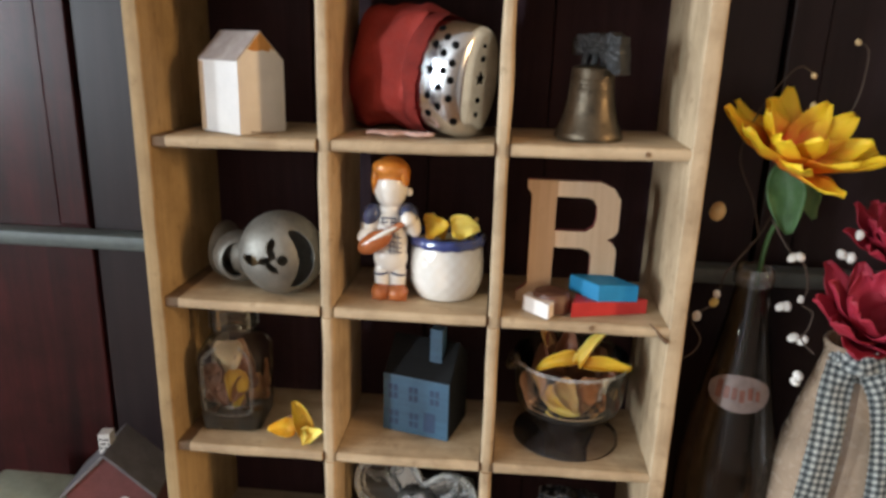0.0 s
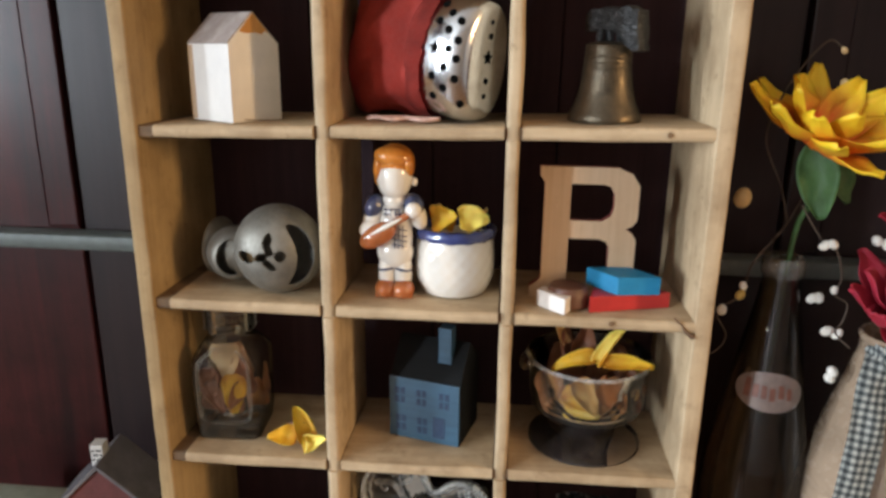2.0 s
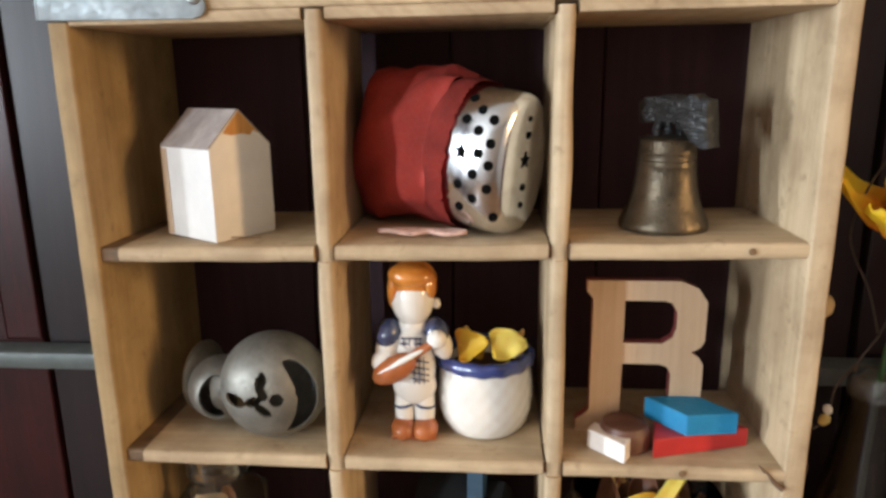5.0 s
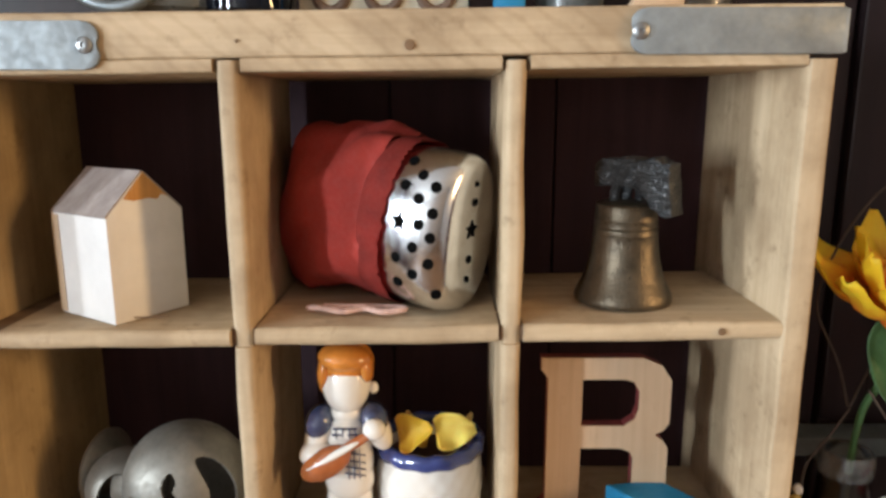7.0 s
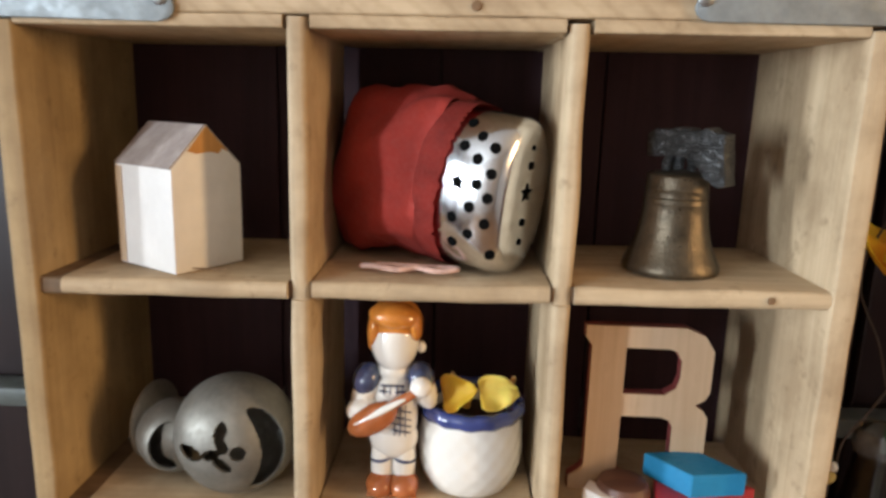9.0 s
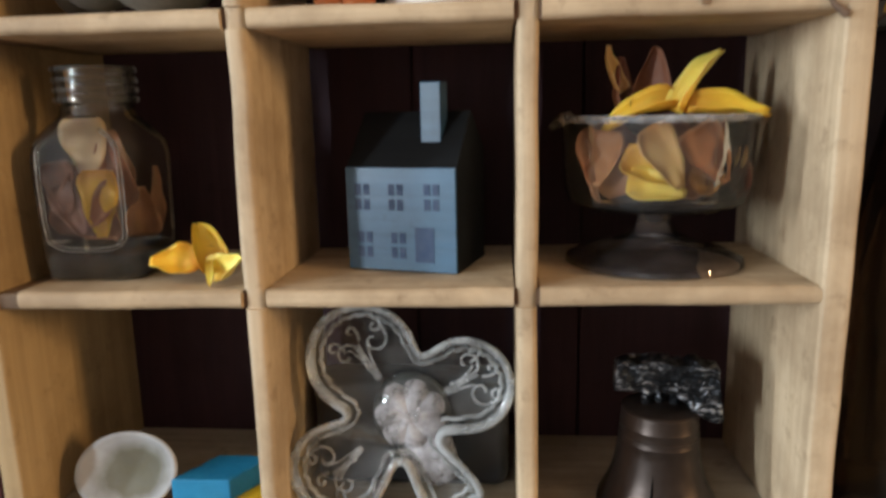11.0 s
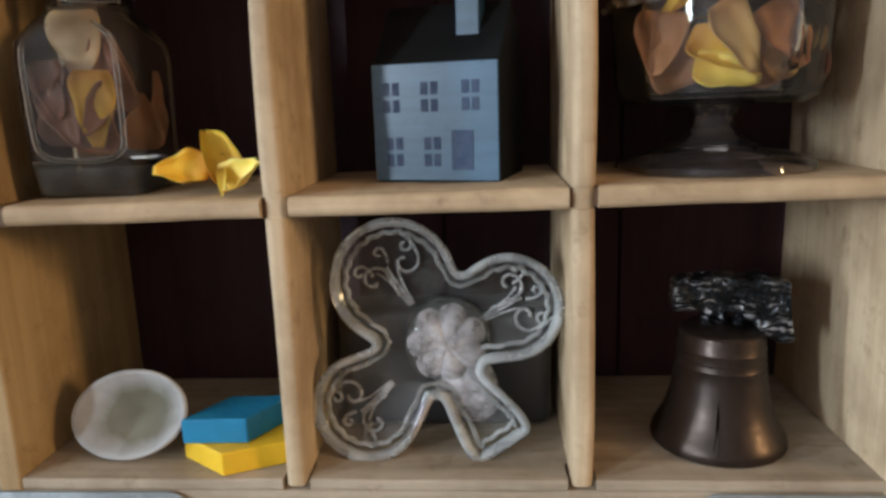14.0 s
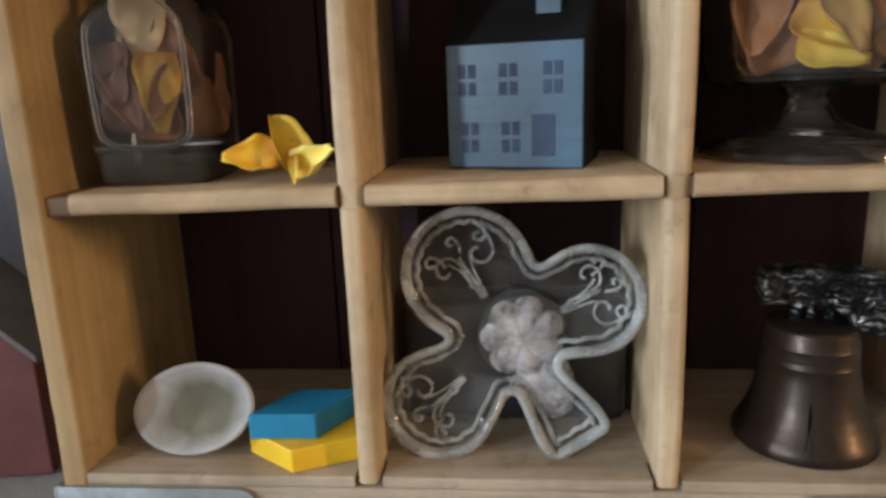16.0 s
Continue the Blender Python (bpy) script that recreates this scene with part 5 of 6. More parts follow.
dm = dish.matrix_world.copy()
for mat, lab, ln, wd, p, f, u, cu, cv, tw in (
        (dried_lemon, LM, 0.032, 0.011, (0.004, -0.020, 0.062), (0.33, 0.1, 0.9), (-0.8, -0.5, 0.3), 0.9, -0.8, 0.2),
        (dried_yellow, YL, 0.032, 0.013, (0.006, -0.020, 0.063), (0.98, -0.05, 0.06), (0, -0.7, 0.7), 0.9, -0.4, 0.0),
        (dried_yellow, YL, 0.029, 0.013, (0.002, -0.018, 0.065), (-0.95, -0.15, -0.02), (0, -0.6, 0.8), 0.9, -0.9, 0.0),
        (dried_tan, TN, 0.026, 0.017, (-0.010, -0.0300, 0.057), (0.45, 0.05, -0.85), (0.2, -0.9, 0.1), 0.5, 0.3, 0.0),
        (dried_russet, "russet dried petal", 0.024, 0.020, (0.006, -0.0285, 0.056), (0.5, 0.05, -0.8), (0.2, -0.9, 0.1), 0.4, 0.3, 0.0),
        (dried_russet, "russet dried petal", 0.022, 0.020, (-0.024, -0.0200, 0.056), (-0.1, 0.0, -0.9), (-0.4, -0.9, 0.1), 0.4, 0.3, 0.0),
        (dried_tan, TN, 0.020, 0.016, (0.022, -0.0225, 0.052), (-0.2, 0.0, -0.9), (0.4, -0.9, 0.1), 0.4, 0.3, 0.0),
        (dried_yellow, YL, 0.024, 0.015, (-0.018, -0.0265, 0.046), (0.80, 0.0, -0.42), (0.0, -0.9, 0.4), 0.5, 0.3, 0.0),
        (dried_lemon, LM, 0.022, 0.014, (-0.016, -0.0275, 0.037), (0.95, -0.05, -0.25), (0.0, -0.9, 0.3), 0.4, 0.2, 0.0),
        (dried_tan, TN, 0.016, 0.014, (0.008, -0.0290, 0.034), (0.6, 0.3, 0.45), (0.0, -1, 0.3), 0.6, 0.5, 0.0),
        (dried_brown, BR, 0.030, 0.022, (-0.006, -0.010, 0.058), (0.1, 0.4, 0.9), (0, -0.9, 0.3), 0.8, 0.8, 0.0),
        (dried_brown, BR, 0.027, 0.014, (-0.014, -0.006, 0.058), (-0.4, 0.2, 0.9), (0.5, -0.8, 0.2), 0.9, 0.8, 0.3),
        (dried_tan, TN, 0.020, 0.008, (-0.016, -0.008, 0.070), (-0.6, 0.1, 0.8), (0.5, -0.8, 0.2), 0.9, 0.8, 0.3),
        (dried_russet, "russet dried petal", 0.026, 0.022, (0.002, -0.0235, 0.031), (0.3, 0.2, 0.9), (0, -1, 0.2), 0.4, 0.3, 0.0),
        (dried_russet, "russet dried petal", 0.026, 0.022, (-0.018, -0.0185, 0.030), (-0.3, 0.1, 0.9), (0, -1, 0.2), 0.4, 0.3, 0.0),
        (dried_brown, BR, 0.030, 0.026, (0.018, -0.016, 0.030), (0.2, 0.1, 0.9), (0, -1, 0.2), 0.4, 0.3, 0.0),
        # next three: extra petals added right and rear to shade the side board
        (dried_brown, BR, 0.030, 0.028, (0.022, 0.000, 0.031), (0.1, 0.1, 1), (0.9, -0.4, 0.1), 0.4, 0.3, 0.0),
        (dried_brown, BR, 0.030, 0.028, (0.016, 0.014, 0.031), (0.1, 0.1, 1), (0.7, 0.7, 0.1), 0.4, 0.3, 0.0),
        (dried_russet, "russet dried petal", 0.028, 0.026, (0.024, -0.010, 0.032), (0.1, 0.1, 1), (0.8, -0.6, 0.1), 0.4, 0.3, 0.0),
        (dried_brown, BR, 0.030, 0.028, (0.010, 0.006, 0.034), (0.1, 0.5, 0.8), (0, -1, 0.4), 0.4, 0.3, 0.0),
        (dried_brown, BR, 0.030, 0.028, (-0.012, 0.006, 0.034), (-0.2, 0.5, 0.8), (0, -1, 0.4), 0.4, 0.3, 0.0)):
    dried(mat, lab + " heaped in the glass dish", ln, wd, dm @ frame_pose(p, f, u), cu, cv, tw)

# ---------------------------------------------------------------- bottom row: oval stone dish, blocks, shamrock dish
shell = thing("oval_dish", "small oval white stone dish with a greenish hollow leaning", "dish", pose(-0.1225, 0.0180, S4 + 0.0178, 72, 0, -10) @ pose(0, 0, 0, 0, 0, 12) @ Matrix.Diagonal((1.28, 1.08, 1, 1)))
bm = bmesh.new()
lathe(bm, [(0.006, -0.0052), (0.0150, -0.0040), (0.0200, 0.0005), (0.0208, 0.0020), (0.0200, 0.0030), (0.0180, 0.0018), (0.0140, -0.0004), (0.0090, -0.0016), (0.003, -0.0020)], 56, 0.78)
part("body", bm, stone_white, shell, "milky white stone worn to a greenish hollow", smooth="all")
block(block_yellow, hexagon, 0.0092, pose(-0.0785, 0.0270, S4, 0, 0, 25), "yellow hexagon pattern block on the crate floor")
block(block_blue, rhombus, 0.0100, pose(-0.0985, 0.0090, S4 + 0.0094, 0, 0, 2) @ Matrix.Diagonal((-1, 1, 1, 1)) @ Matrix.Translation((-A, 0, 0)), "bright blue diamond pattern block lying on the yellow one")

LOBES = ((122.0, 0.0300, 0.0250), (28.0, 0.0316, 0.0213), (221.0, 0.0356, 0.0226))
STEM = -57.0


def shamrock_radius(deg):
    best = 0.0205
    for ang, d, r in LOBES:
        ph = radians((deg - ang + 180) % 360 - 180)
        if abs(ph) < math.pi / 2 and d * abs(math.sin(ph)) < r:
            best = max(best, d * math.cos(ph) + math.sqrt(r * r - (d * math.sin(ph)) ** 2))
    ph = (deg - STEM + 180) % 360 - 180
    if abs(ph) < 22.5:
        best = max(best, 0.0480 / math.cos(radians(ph * 0.9)))
    return best


NS = 240
raw = np.array([shamrock_radius(360 * i / NS) for i in range(NS)])
ker = np.exp(-0.5 * (np.arange(-9, 10) / 2.6) ** 2)
ker /= ker.sum()
RS = np.convolve(np.concatenate([raw[-9:], raw, raw[:9]]), ker, "valid")
sham = thing("shamrock_dish", "pressed clear glass shamrock-shaped dish with scrolls standing on edge", "glass dish", pose(-0.0005, 0.0240, 0.0372, 83, 0, 0))
PTS = [(RS[i] * math.cos(2 * math.pi * i / NS), RS[i] * math.sin(2 * math.pi * i / NS)) for i in range(NS)]


def inset(d):
    out = []
    for i in range(NS):
        a, b = Vector(PTS[i - 3]), Vector(PTS[(i + 3) % NS])
        t = (b - a).normalized()
        out.append(Vector(PTS[i]) + d * Vector((-t.y, t.x)))
    return out


def ring_skin(bm, levels):
    rings = [[bm.verts.new((p.x, p.y, z)) for p in inset(d)] for d, z in levels]
    for a, b in zip(rings, rings[1:]):
        for i in range(NS):
            bm.faces.new((a[i], a[(i + 1) % NS], b[(i + 1) % NS], b[i]))
    return rings


# local z points out of the dish towards the room
bm = bmesh.new()
ring_skin(bm, [(0.0040, 0.0006), (0.0038, 0.0030), (0.0030, 0.0042), (0.0012, 0.0046), (0.0002, 0.0036), (0.0006, 0.0014), (0.0022, -0.0040)])
part("rim", bm, pressed_rim, sham, "thick pale glass rim", smooth="all")
bm = bmesh.new()
rings = ring_skin(bm, [(0.0022, -0.0042), (0.0042, -0.0060)])
bm.faces.new(rings[-1])
part("plate", bm, pressed_glass, sham, smooth="all")
bm = bmesh.new()
rings = []
for d, z in ((0.0046, -0.0006), (0.0055, 0.0007), (0.0067, -0.0004), (0.0063, -0.0024)):
    lines = inset(d), inset(d + 0.0009)
    rings.append([bm.verts.new((*lines[0][i].lerp(lines[1][i], 0.5 - 0.5 * math.cos(2 * math.pi * i / 5)), z)) for i in range(NS)])
for a, b in zip(rings, rings[1:]):
    for i in range(NS):
        bm.faces.new((a[i], a[(i + 1) % NS], b[(i + 1) % NS], b[i]))
part("scalloped_line", bm, pressed_rim, sham, "fine scalloped line inside the rim", smooth="all")
bm = bmesh.new()
bmesh.ops.create_uvsphere(bm, u_segments=72, v_segments=40, radius=1.0, matrix=pose(0.0040, 0.0010, -0.0050) @ Matrix.Diagonal((0.0172, 0.0178, 0.0062, 1)))
boss = part("boss", bm, pressed_glass, sham, "clear round boss in the middle", smooth="all")
bm = bmesh.new()
rings = []
for j in range(13):
    ring = []
    for i in range(84):
        a = 2 * math.pi * i / 84
        lobe = abs(math.sin(3.5 * a)) ** 0.6
        r = 0.0158 * (j + 0.05) / 12 * (0.80 + 0.20 * lobe * j / 12)
        q = (j + 0.05) / 12
        z = 0.0016 + 0.0020 * (1 - q * q) - 0.0006 * (1 - lobe) * math.sin(math.pi * q) + 0.0007 * noise.noise(Vector((r * math.cos(a) * 260, r * math.sin(a) * 260, 1.7))) - 0.0030 * q ** 6
        ring.append(bm.verts.new((0.0040 + r * math.cos(a), 0.0006 + r * math.sin(a), z)))
    rings.append(ring)
for a, b in zip(rings, rings[1:]):
    for i in range(84):
        bm.faces.new((a[i], a[(i + 1) % 84], b[(i + 1) % 84], b[i]))
bm.faces.new(rings[0][::-1])
part("frosted_flower", bm, frosted, boss, "frosted flower moulded in the boss", smooth="all")
bm = bmesh.new()
bmesh.ops.create_uvsphere(bm, u_segments=48, v_segments=30, radius=1.0, matrix=pose(0.0105, -0.0150, -0.0046, 0, 0, 30) @ Matrix.Diagonal((0.0118, 0.0180, 0.0050, 1)))
for v in bm.verts:
    v.co.z += 0.0009 * noise.noise(v.co * 260)
part("frosted_neck", bm, frosted, sham, "frosted glass where the stem meets the boss", smooth="all")


def scroll(cx, cy, turn, size, hand):
    pts = []
    for k in range(26):
        t = k / 25
        a = hand * (t * 5.2)
        r = size * (0.95 - 0.78 * t)
        pts.append((r * math.cos(a), r * math.sin(a)))
    tail = [(pts[0][0] - hand * 0.0 - size * 0.10, pts[0][1] - hand * size * 0.9), (pts[0][0] - size * 0.5, pts[0][1] - hand * size * 1.9)]
    pts = tail[::-1] + pts
    ca, sa = math.cos(radians(turn)), math.sin(radians(turn))
    line = smooth_line([(cx + x * ca - y * sa, cy + x * sa + y * ca, -0.0040) for x, y in pts], 3)
    bm = bmesh.new()
    tube(bm, line, 0.00072, 6)
    part("scroll", bm, scroll_glass, sham, smooth="all")


for ang, d, r in LOBES:
    ca, sa = math.cos(radians(ang)), math.sin(radians(ang))
    for off, hand in ((0.0072, 1), (-0.0072, -1)):
        scroll(ca * (d + 0.004) - sa * off, sa * (d + 0.004) + ca * off, ang - 90 + hand * 12, 0.0060, hand)
    scroll(ca * (d + 0.0095) - sa * 0.0105, sa * (d + 0.0095) + ca * 0.0105, ang - 60, 0.0030, 1)
for ang, d, r in LOBES:
    ca, sa = math.cos(radians(ang)), math.sin(radians(ang))
    scroll(ca * (d + 0.0095) + sa * 0.0105, sa * (d + 0.0095) - ca * 0.0105, ang - 120, 0.0030, -1)
    scroll(ca * (d + 0.0120), sa * (d + 0.0120), ang - 90, 0.0026, 1)
    for off in (-0.0022, 0.0, 0.0022):
        bm = bmesh.new()
        tube(bm, smooth_line([(ca * (d - 0.012) - sa * off * 0.4, sa * (d - 0.012) + ca * off * 0.4, -0.0042), (ca * d - sa * off, sa * d + ca * off, -0.0040), (ca * (d + 0.006) - sa * off * 2.2, sa * (d + 0.006) + ca * off * 2.2, -0.0041)], 6), 0.0006, 6)
        part("vein", bm, scroll_glass, sham, smooth="all")
scroll(math.cos(radians(STEM)) * 0.033, math.sin(radians(STEM)) * 0.033, STEM, 0.0024, 1)

bm = bmesh.new()
box(bm, -0.0440, 0.0455, 0.0415, 0.0660, S4 + 0.0002, 0.0470, 0.0060, 4)
single("dark_box", bm, grey_slate, "low dark grey box with rounded corners behind the glass dish", "box")

# ---------------------------------------------------------------- beside the crate: bottle, vase and flowers
bottle = thing("glass_bottle", "brown glass soda bottle with a faded oval label", "bottle", pose(0.2230, 0.0560, TOP))
bm = bmesh.new()
lathe(bm, [(0.0290, 0.0), (0.0320, 0.002), (0.0330, 0.008), (0.0335, 0.060), (0.0335, 0.100), (0.0318, 0.122), (0.0280, 0.146), (0.0225, 0.176), (0.0170, 0.206), (0.0135, 0.226), (0.0118, 0.240), (0.0112, 0.246)], 48)
part("body", bm, bottle_glass, bottle)
bm = bmesh.new()
lathe(bm, [(0.0112, 0.246), (0.0126, 0.247), (0.0130, 0.251), (0.0126, 0.257), (0.0116, 0.2585), (0.0095, 0.2580)], 36, cap=False)
part("lip", bm, bottle_lip_glass, bottle, "pale shining bottle lip")


def bottle_r(z):
    return float(np.interp(z, [0.100, 0.122, 0.146, 0.176, 0.206, 0.226], [0.0335, 0.0318, 0.0280, 0.0225, 0.0170, 0.0135]))


def wrap(name, pts, zc, out, mat, label):
    """A flat shape laid round the bottle; its x runs round, its y up."""
    bm = bmesh.new()
    prism(bm, pts, 0.0, 0.0004)
    bmesh.ops.triangulate(bm, faces=bm.faces[:])
    bmesh.ops.subdivide_edges(bm, edges=bm.edges[:], cuts=3, use_grid_fill=True)
    for v in bm.verts:
        z = zc + v.co.y
        r = bottle_r(z) + out + v.co.z
        a = radians(-104) + v.co.x / bottle_r(zc)
        v.co = Vector((r * math.cos(a), r * math.sin(a), z))
    part(name, bm, mat, bottle, label)


wrap("label", [(0.0215 * math.cos(2 * math.pi * i / 36), 0.0125 * math.sin(2 * math.pi * i / 36)) for i in range(36)], 0.176, 0.0004, label_white, "faded pale oval label")
for x0, x1, y0, y1 in ((-0.0145, -0.0110, -0.005, 0.007), (-0.0095, -0.0060, -0.004, 0.004), (-0.0045, -0.0015, -0.004, 0.004), (0.0000, 0.0030, -0.005, 0.003), (0.0050, 0.0080, -0.003, 0.005), (0.0100, 0.0125, -0.004, 0.003)):
    wrap("label_bar", [(x0, y0), (x1, y0), (x1, y1), (x0, y1)], 0.176, 0.0010, label_red, "faded red bar of lettering")

vase = thing("tan_vase", "tan glazed vase with a gingham ribbon round its neck", "vase", pose(0.2900, 0.0350, TOP))
bm = bmesh.new()
lathe(bm, [(0.034, 0.0), (0.042, 0.003), (0.047, 0.040), (0.0465, 0.090), (0.0420, 0.125), (0.0340, 0.160), (0.0265, 0.190), (0.0220, 0.208), (0.0225, 0.216), (0.0205, 0.217), (0.0190, 0.206)], 56)
part("body", bm, vase_tan, vase)
bm = bmesh.new()
lathe(bm, [(0.0222, 0.2125), (0.0236, 0.2145), (0.0236, 0.2165), (0.0224, 0.2180), (0.0206, 0.2175)], 48, cap=False)
part("lip", bm, vase_tan, vase, "rounded lip of the vase")


def ribbon(path, width, face):
    bm = bmesh.new()
    uv = bm.loops.layers.uv.verify()
    line = smooth_line(path, 10)
    rows, run = [], 0.0
    for i, p in enumerate(line):
        d = (line[min(i + 1, len(line) - 1)] - line[max(i - 1, 0)]).normalized()
        side = d.cross(Vector(face)).normalized()
        if i:
            run += (p - line[i - 1]).length
        fl = 0.0012 * math.sin(i * 0.5)
        rows.append((run, [bm.verts.new(p + side * width * (k / 6 - 0.5) + Vector(face) * (fl * math.sin(k * 1.1) + 0.0015 * math.sin(math.pi * k / 6))) for k in range(7)]))
    for (r0, a), (r1, b) in zip(rows, rows[1:]):
        for k in range(6):
            f = bm.faces.new((a[k], a[k + 1], b[k + 1], b[k]))
            for loop, (uu, vv) in zip(f.loops, ((k, r0), (k + 1, r0), (k + 1, r1), (k, r1))):
                loop[uv].uv = (uu / 6 * width / 0.0046, vv / 0.0046)
    bmesh.ops.solidify(bm, geom=bm.faces[:], thickness=0.0006)
    return bm


bow = thing("gingham_ribbon", "grey and white gingham ribbon tied round the vase", "ribbon")
part("band", ribbon([(0.268, 0.034, 0.178), (0.272, 0.016, 0.178), (0.290, 0.008, 0.178), (0.308, 0.016, 0.178)], 0.016, (0, -1, 0)), gingham, bow, smooth="all")
part("tail", ribbon([(0.266, 0.009, 0.184), (0.262, 0.004, 0.165), (0.258, -0.004, 0.130), (0.250, -0.012, 0.080), (0.240, -0.016, 0.030)], 0.0200, (0, -1, 0.1)), gingham, bow, smooth="all")
part("tail", ribbon([(0.280, 0.006, 0.186), (0.289, -0.002, 0.165), (0.294, -0.008, 0.120), (0.292, -0.014, 0.060)], 0.0190, (0, -1, 0.1)), gingham, bow, smooth="all")
part("knot", ribbon([(0.262, 0.004, 0.190), (0.272, -0.001, 0.187), (0.284, 0.002, 0.190)], 0.012, (0, -1, 0.3)), gingham, bow, smooth="all")


def flower(name, label, mat, centre, facing, count, length, width, rise, layers, seed, twistup=(0, 0, 1)):
    fl = thing(name, label, "flower", frame_pose(centre, facing, twistup))
    rnd = random.Random(seed)
    for lay in range(layers):
        for k in range(count):
            a = 2 * math.pi * (k + 0.5 * lay) / count + rnd.uniform(-0.12, 0.12)
            up = rise + lay * 0.35 + rnd.uniform(-0.12, 0.12)
            d = Vector((math.cos(a) * math.cos(up), math.sin(up), math.sin(a) * math.cos(up)))
            upv = Vector((-math.cos(a) * math.sin(up), math.cos(up), -math.sin(a) * math.sin(up)))
            bm = bmesh.new()
            petal(bm, length * rnd.uniform(0.88, 1.08) * (1 - 0.12 * lay), width * rnd.uniform(0.9, 1.1), 0.35, rnd.uniform(0.25, 0.6), rnd.uniform(-0.2, 0.2), m=frame_pose(d * 0.004, d, upv), tip=0.8)
            part("petal", bm, mat, fl, smooth="all")
    bm = bmesh.new()
    ball(bm, (0, 0.003, 0), (0.006, 0.005, 0.006), 0)
    part("centre", bm, mat, fl, smooth="all")
    return fl


daisy = flower("yellow_flower", "yellow and orange cloth daisy standing in the bottle", petal_yellow, (0.2270, 0.0460, 0.2985), (0.22, -0.42, 0.88), 9, 0.050, 0.0250, 0.20, 2, 5)
bm = bmesh.new()
tube(bm, smooth_line([(0.2355, 0.048, 0.294), (0.232, 0.052, 0.265), (0.226, 0.056, 0.235), (0.223, 0.056, 0.12)]), 0.0017, 8)
o = part("stem", bm, leaf_green, daisy, "thin green stem")
o.matrix_parent_inverse = daisy.matrix_world.inverted()
for p, f, u, ln, wd in (((0.2230, 0.038, 0.301), (0.16, -0.1, -1), (-0.3, -0.95, 0.1), 0.044, 0.024), ((0.2420, 0.046, 0.290), (0.15, 0.1, -1), (0.4, -0.9, 0.1), 0.026, 0.016)):
    bm = bmesh.new()
    petal(bm, ln, wd, 0.35, 0.4, m=frame_pose(p, f, u), tip=0.8)
    o = part("leaf", bm, leaf_green, daisy, "dark green cloth leaf", smooth="all")
    o.matrix_parent_inverse = daisy.matrix_world.inverted()

flower("red_flower", "maroon cloth flower standing in the vase", petal_red, (0.2900, 0.0330, 0.1920), (-0.14, -0.45, 0.85), 9, 0.050, 0.027, 0.50, 2, 8)
flower("red_flower", "dark maroon cloth flower behind the vase", petal_red, (0.3100, 0.0620, 0.2380), (0.0, -0.5, 0.85), 9, 0.040, 0.023, 0.35, 2, 12)


def sprig(label, line, buds):
    s = thing("berry_sprig", label, "sprig")
    bm = bmesh.new()
    tube(bm, smooth_line(line, 6), 0.0006, 6)
    part("wire", bm, wire_brown, s)
    for x, y, z, r, mat in buds:
        bm = bmesh.new()
        ball(bm, (0, 0, 0), (r, r, r * 1.35), 0, u=14, v=10)
        o = part("bud", bm, mat, s, smooth="all")
        o.matrix_local = pose(x, y, z, 20, 50 * math.sin(x * 900), 0)


W_, G_, T_ = bud_white, bud_gold, berry_tan
sprig("brown wire sprig with white buds curling beside the vase", [(0.226, 0.050, 0.262), (0.238, 0.044, 0.243), (0.247, 0.042, 0.236), (0.252, 0.042, 0.220), (0.249, 0.040, 0.210), (0.256, 0.038, 0.205), (0.254, 0.036, 0.194), (0.250, 0.034, 0.188), (0.258, 0.030, 0.180)],
      [(0.2385, 0.040, 0.2405, .0028, W_), (0.2425, 0.039, 0.2415, .0028, W_), (0.2440, 0.049, 0.2045, .0030, W_), (0.2400, 0.049, 0.2040, .0028, W_), (0.2480, 0.040, 0.2130, .0022, W_), (0.2460, 0.036, 0.1880, .0030, W_), (0.2520, 0.036, 0.1865, .0030, W_), (0.2505, 0.030, 0.1640, .0032, W_), (0.2495, 0.030, 0.1600, .0030, W_), (0.2700, 0.045, 0.2430, .0030, W_), (0.2760, 0.045, 0.2410, .0030, W_), (0.2790, 0.046, 0.2560, .0028, W_), (0.2590, 0.060, 0.3200, .0046, T_), (0.2440, 0.062, 0.3330, .0022, T_)])
sprig("brown wire sprig with pale buds beside the crate", [(0.222, 0.056, 0.250), (0.212, 0.054, 0.236), (0.203, 0.054, 0.222), (0.199, 0.053, 0.203), (0.186, 0.053, 0.191), (0.193, 0.053, 0.176), (0.189, 0.052, 0.166), (0.178, 0.050, 0.160)],
      [(0.1985, 0.053, 0.2030, .0028, G_), (0.1995, 0.053, 0.2090, .0024, W_), (0.1885, 0.053, 0.1925, .0030, W_), (0.1785, 0.050, 0.1605, .0030, W_), (0.1955, 0.063, 0.2630, .0052, T_)])
sprig("bare curling brown wires rising behind the flower", [(0.222, 0.058, 0.250), (0.216, 0.060, 0.272), (0.205, 0.064, 0.300), (0.214, 0.066, 0.330), (0.232, 0.066, 0.356), (0.242, 0.064, 0.352)], [(0.2420, 0.064, 0.3515, .0018, T_)])
sprig("bare curling brown wires rising behind the flower", [(0.223, 0.058, 0.250), (0.240, 0.062, 0.285), (0.268, 0.064, 0.330), (0.272, 0.064, 0.365), (0.264, 0.063, 0.372)], [(0.2640, 0.063, 0.3720, .0018, T_)])

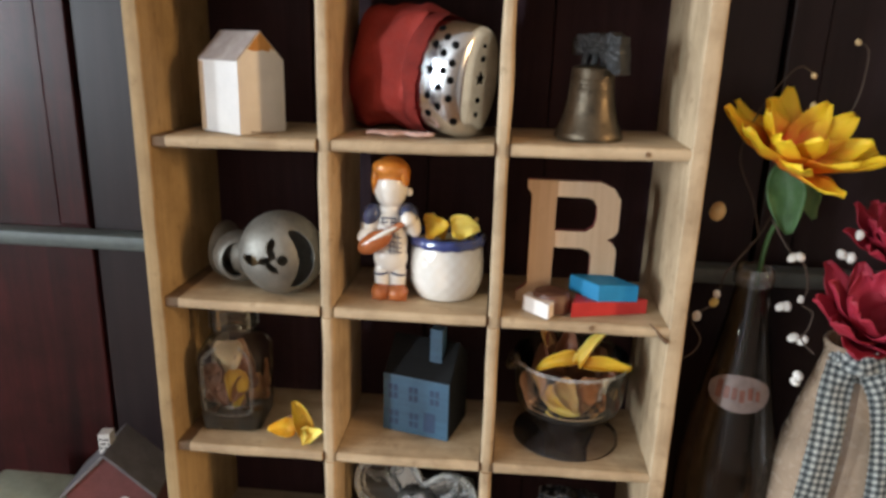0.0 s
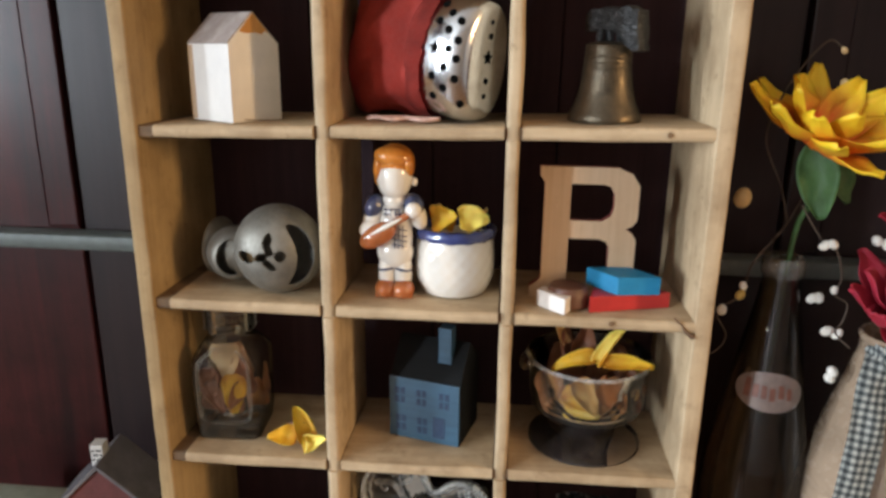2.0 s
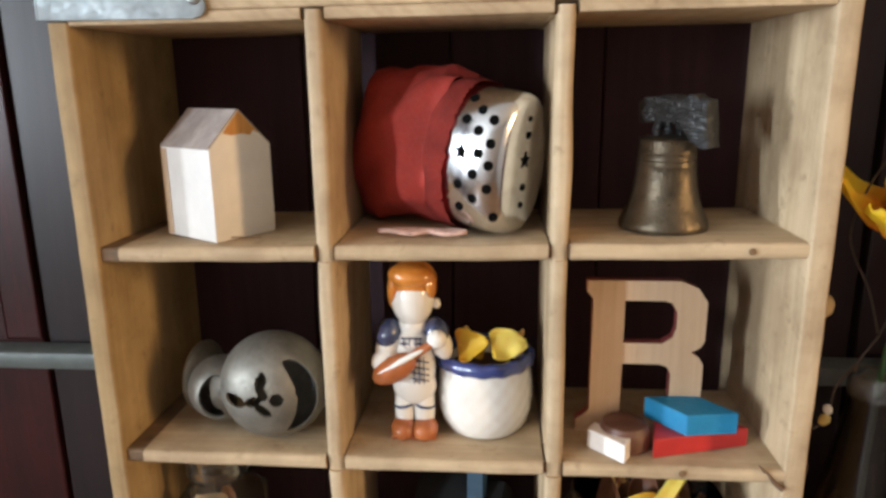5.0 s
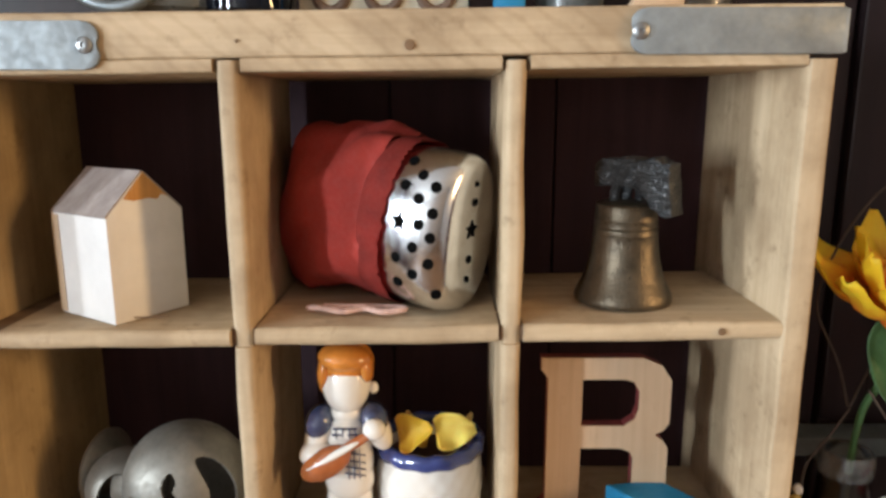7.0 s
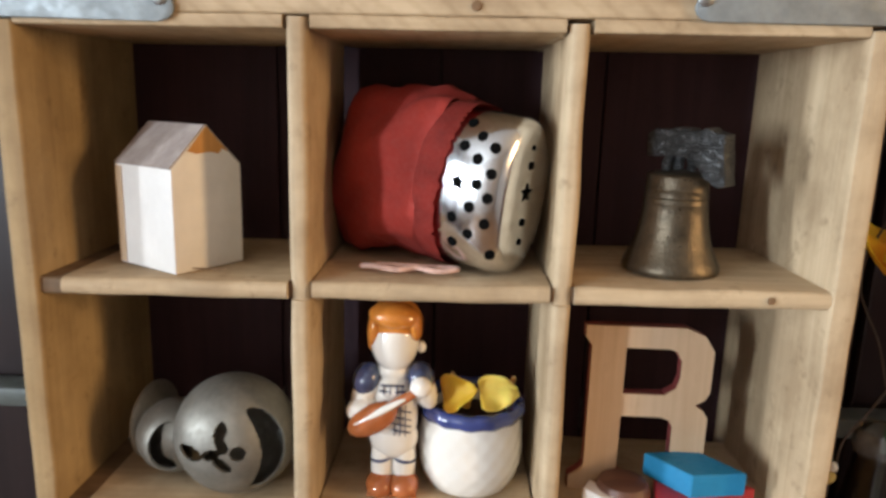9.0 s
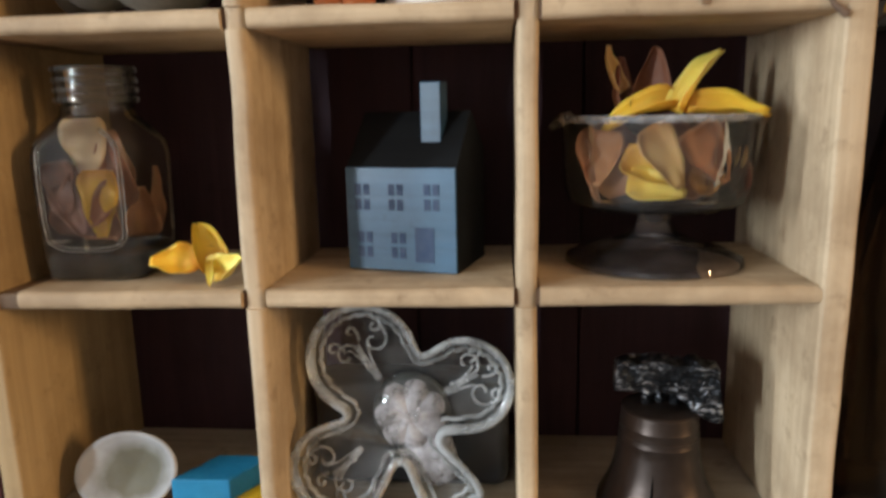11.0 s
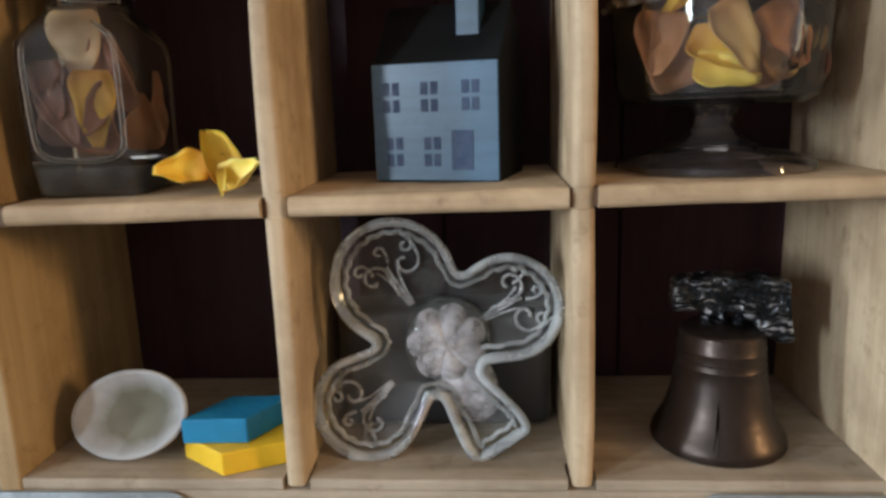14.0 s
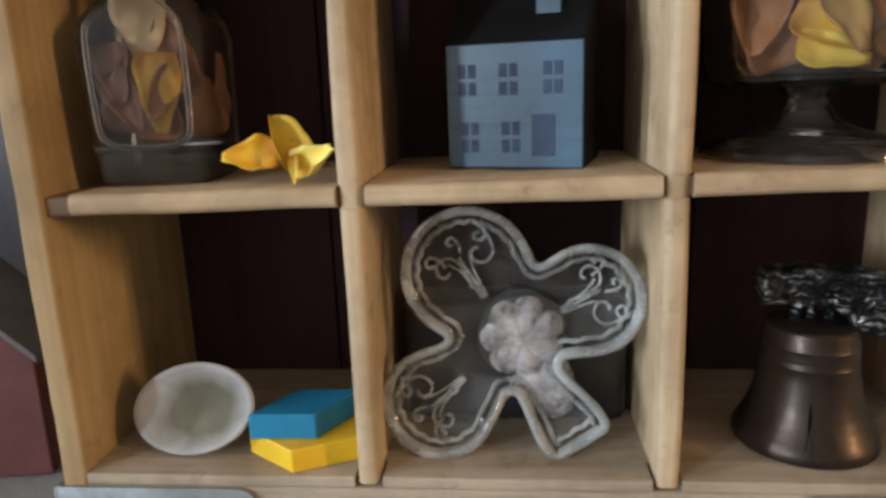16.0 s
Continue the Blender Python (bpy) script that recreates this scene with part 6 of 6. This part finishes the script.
# ---------------------------------------------------------------- beside the crate: small maroon house
mh = thing("maroon_wooden_house", "small maroon wooden house with a grey roof and white window", "toy house", pose(-0.2340, 0.0340, TOP, 0, 0, 8))
MW, MD = 0.066, 0.040
bm = bmesh.new()
prism(bm, [(-MW / 2, 0), (MW / 2, 0), (MW / 2, 0.055), (0.0, 0.088), (-MW / 2, 0.055)], 0.0, MD, 0.0006)
for v in bm.verts:
    v.co = Vector((v.co.x, v.co.z, v.co.y))
part("body", bm, house_maroon, mh, smooth=False)
for sgn in (-1, 1):
    bm = bmesh.new()
    prism(bm, [(0.0, 0.0885), (0.0, 0.0920), (sgn * (MW / 2 + 0.003), 0.0560), (sgn * (MW / 2 + 0.003), 0.0525)], -0.003, MD + 0.003, 0.0004)
    for v in bm.verts:
        v.co = Vector((v.co.x, v.co.z, v.co.y))
    part("roof", bm, roof_grey, mh, "grey painted roof board", smooth=False)
bm = bmesh.new()
box(bm, -0.0085, 0.0005, 0.010, 0.020, 0.078, 0.1010, 0.0006)
chim = part("chimney", bm, white_paint, mh, "white chimney with dark specks", smooth=False)
for k in range(9):
    bm = bmesh.new()
    x, z = -0.0073 + 0.0025 * (k % 3) + 0.0006 * (k % 2), 0.0885 + 0.0036 * (k // 3)
    box(bm, x, x + 0.0016, 0.0097, 0.0100, z, z + 0.0014)
    part("speck", bm, hole_black, chim, smooth=False)
bm = bmesh.new()
prism(bm, [(0.0110 + 0.0055 * math.cos(2 * math.pi * i / 20), 0.045 + 0.0085 * math.sin(2 * math.pi * i / 20)) for i in range(20)], -0.0008, 0.0)
for v in bm.verts:
    v.co = Vector((v.co.x, v.co.z, v.co.y))
part("window", bm, white_paint, mh, "white painted rounded window", smooth=False)

bm = bmesh.new()
box(bm, -0.36, -0.285, 0.035, 0.085, TOP, 0.003, 0.002)
single("pale_green_box", bm, book_green, "small pale green paper box on the runner", "box")

bm = bmesh.new()
lathe(bm, [(0.0050, 0.0), (0.0062, 0.0010), (0.0072, 0.006), (0.0074, 0.011), (0.0060, 0.0165), (0.0030, 0.0190), (0.0006, 0.0195)], 32)
single("porcelain_egg", bm, glaze_white, "small round white porcelain egg in front of the crate", "egg", pose(0.0490, -0.0160, TOP), smooth="all")

# ---------------------------------------------------------------- on top of the crate
TZ = 0.4275
bm = bmesh.new()
lathe(bm, [(0.022, 0.0), (0.027, 0.003), (0.029, 0.018), (0.026, 0.040), (0.018, 0.052), (0.016, 0.060)], 40)
j = single("grey_pot", bm, grey_ceramic, "dark grey round ceramic pot on the crate", "pot", pose(-0.083, 0.040, TZ))
bm = bmesh.new()
pts = [(0.0210 * math.cos(2 * math.pi * k / 40), 0.0, 0.0225 + 0.0210 * math.sin(2 * math.pi * k / 40)) for k in range(41)]
tube(bm, pts, 0.0026, 10)
single("tin_ring", bm, tin_silver, "dull tin ring leaning against the grey pot", "ring", pose(-0.095, 0.010, TZ + 0.0005, -6))
bm = bmesh.new()
lathe(bm, [(0.012, 0.0), (0.0175, 0.002), (0.0185, 0.020), (0.0160, 0.040), (0.0080, 0.052), (0.0085, 0.062)], 40)
single("blue_glass_jar", bm, dark_glass_blue, "deep blue glass jar on the crate", "jar", pose(-0.050, 0.030, TZ))
sign = thing("letter_sign", "cream painted sign with round brown lettering bars", "sign", pose(0.002, 0.034, TZ))
part("board", box(bmesh.new(), -0.034, 0.034, 0.0, 0.006, 0.0, 0.030, 0.001), sign_cream, sign)
for x in (-0.021, 0.0, 0.021):
    bm = bmesh.new()
    pts = [(x + 0.0066 * math.cos(2 * math.pi * k / 28), -0.0004, 0.0115 + 0.0080 * math.sin(2 * math.pi * k / 28)) for k in range(29)]
    tube(bm, pts, 0.0020, 8)
    part("lettering_bar", bm, sign_brown, sign)
for x, c, w in ((0.052, block_blue, 0.012), (0.078, grey_ceramic, 0.030), (0.128, grey_ceramic, 0.034)):
    bm = bmesh.new()
    if w < 0.02:
        box(bm, -w / 2, w / 2, 0, w, 0, 0.026, 0.001)
        single("blue_box", bm, c, "small bright blue painted box on the crate", "box", pose(x, 0.026, TZ))
    else:
        lathe(bm, [(w * 0.30, 0.0), (w * 0.45, 0.003), (w * 0.5, 0.018), (w * 0.4, 0.034), (w * 0.25, 0.044)], 36)
        single("grey_pot", bm, c, "small dark grey rounded pot on the crate", "pot", pose(x, 0.045, TZ))
bm = bmesh.new()
prism(bm, [(-0.010, 0), (0.012, 0), (0.012, 0.020), (0.006, 0.022)], 0, 0.010, 0.0006)
for v in bm.verts:
    v.co = Vector((v.co.x, v.co.z, v.co.y))
single("wooden_wedge", bm, letter_wood, "pale wooden wedge standing on the crate", "wedge", pose(0.104, 0.014, TZ))
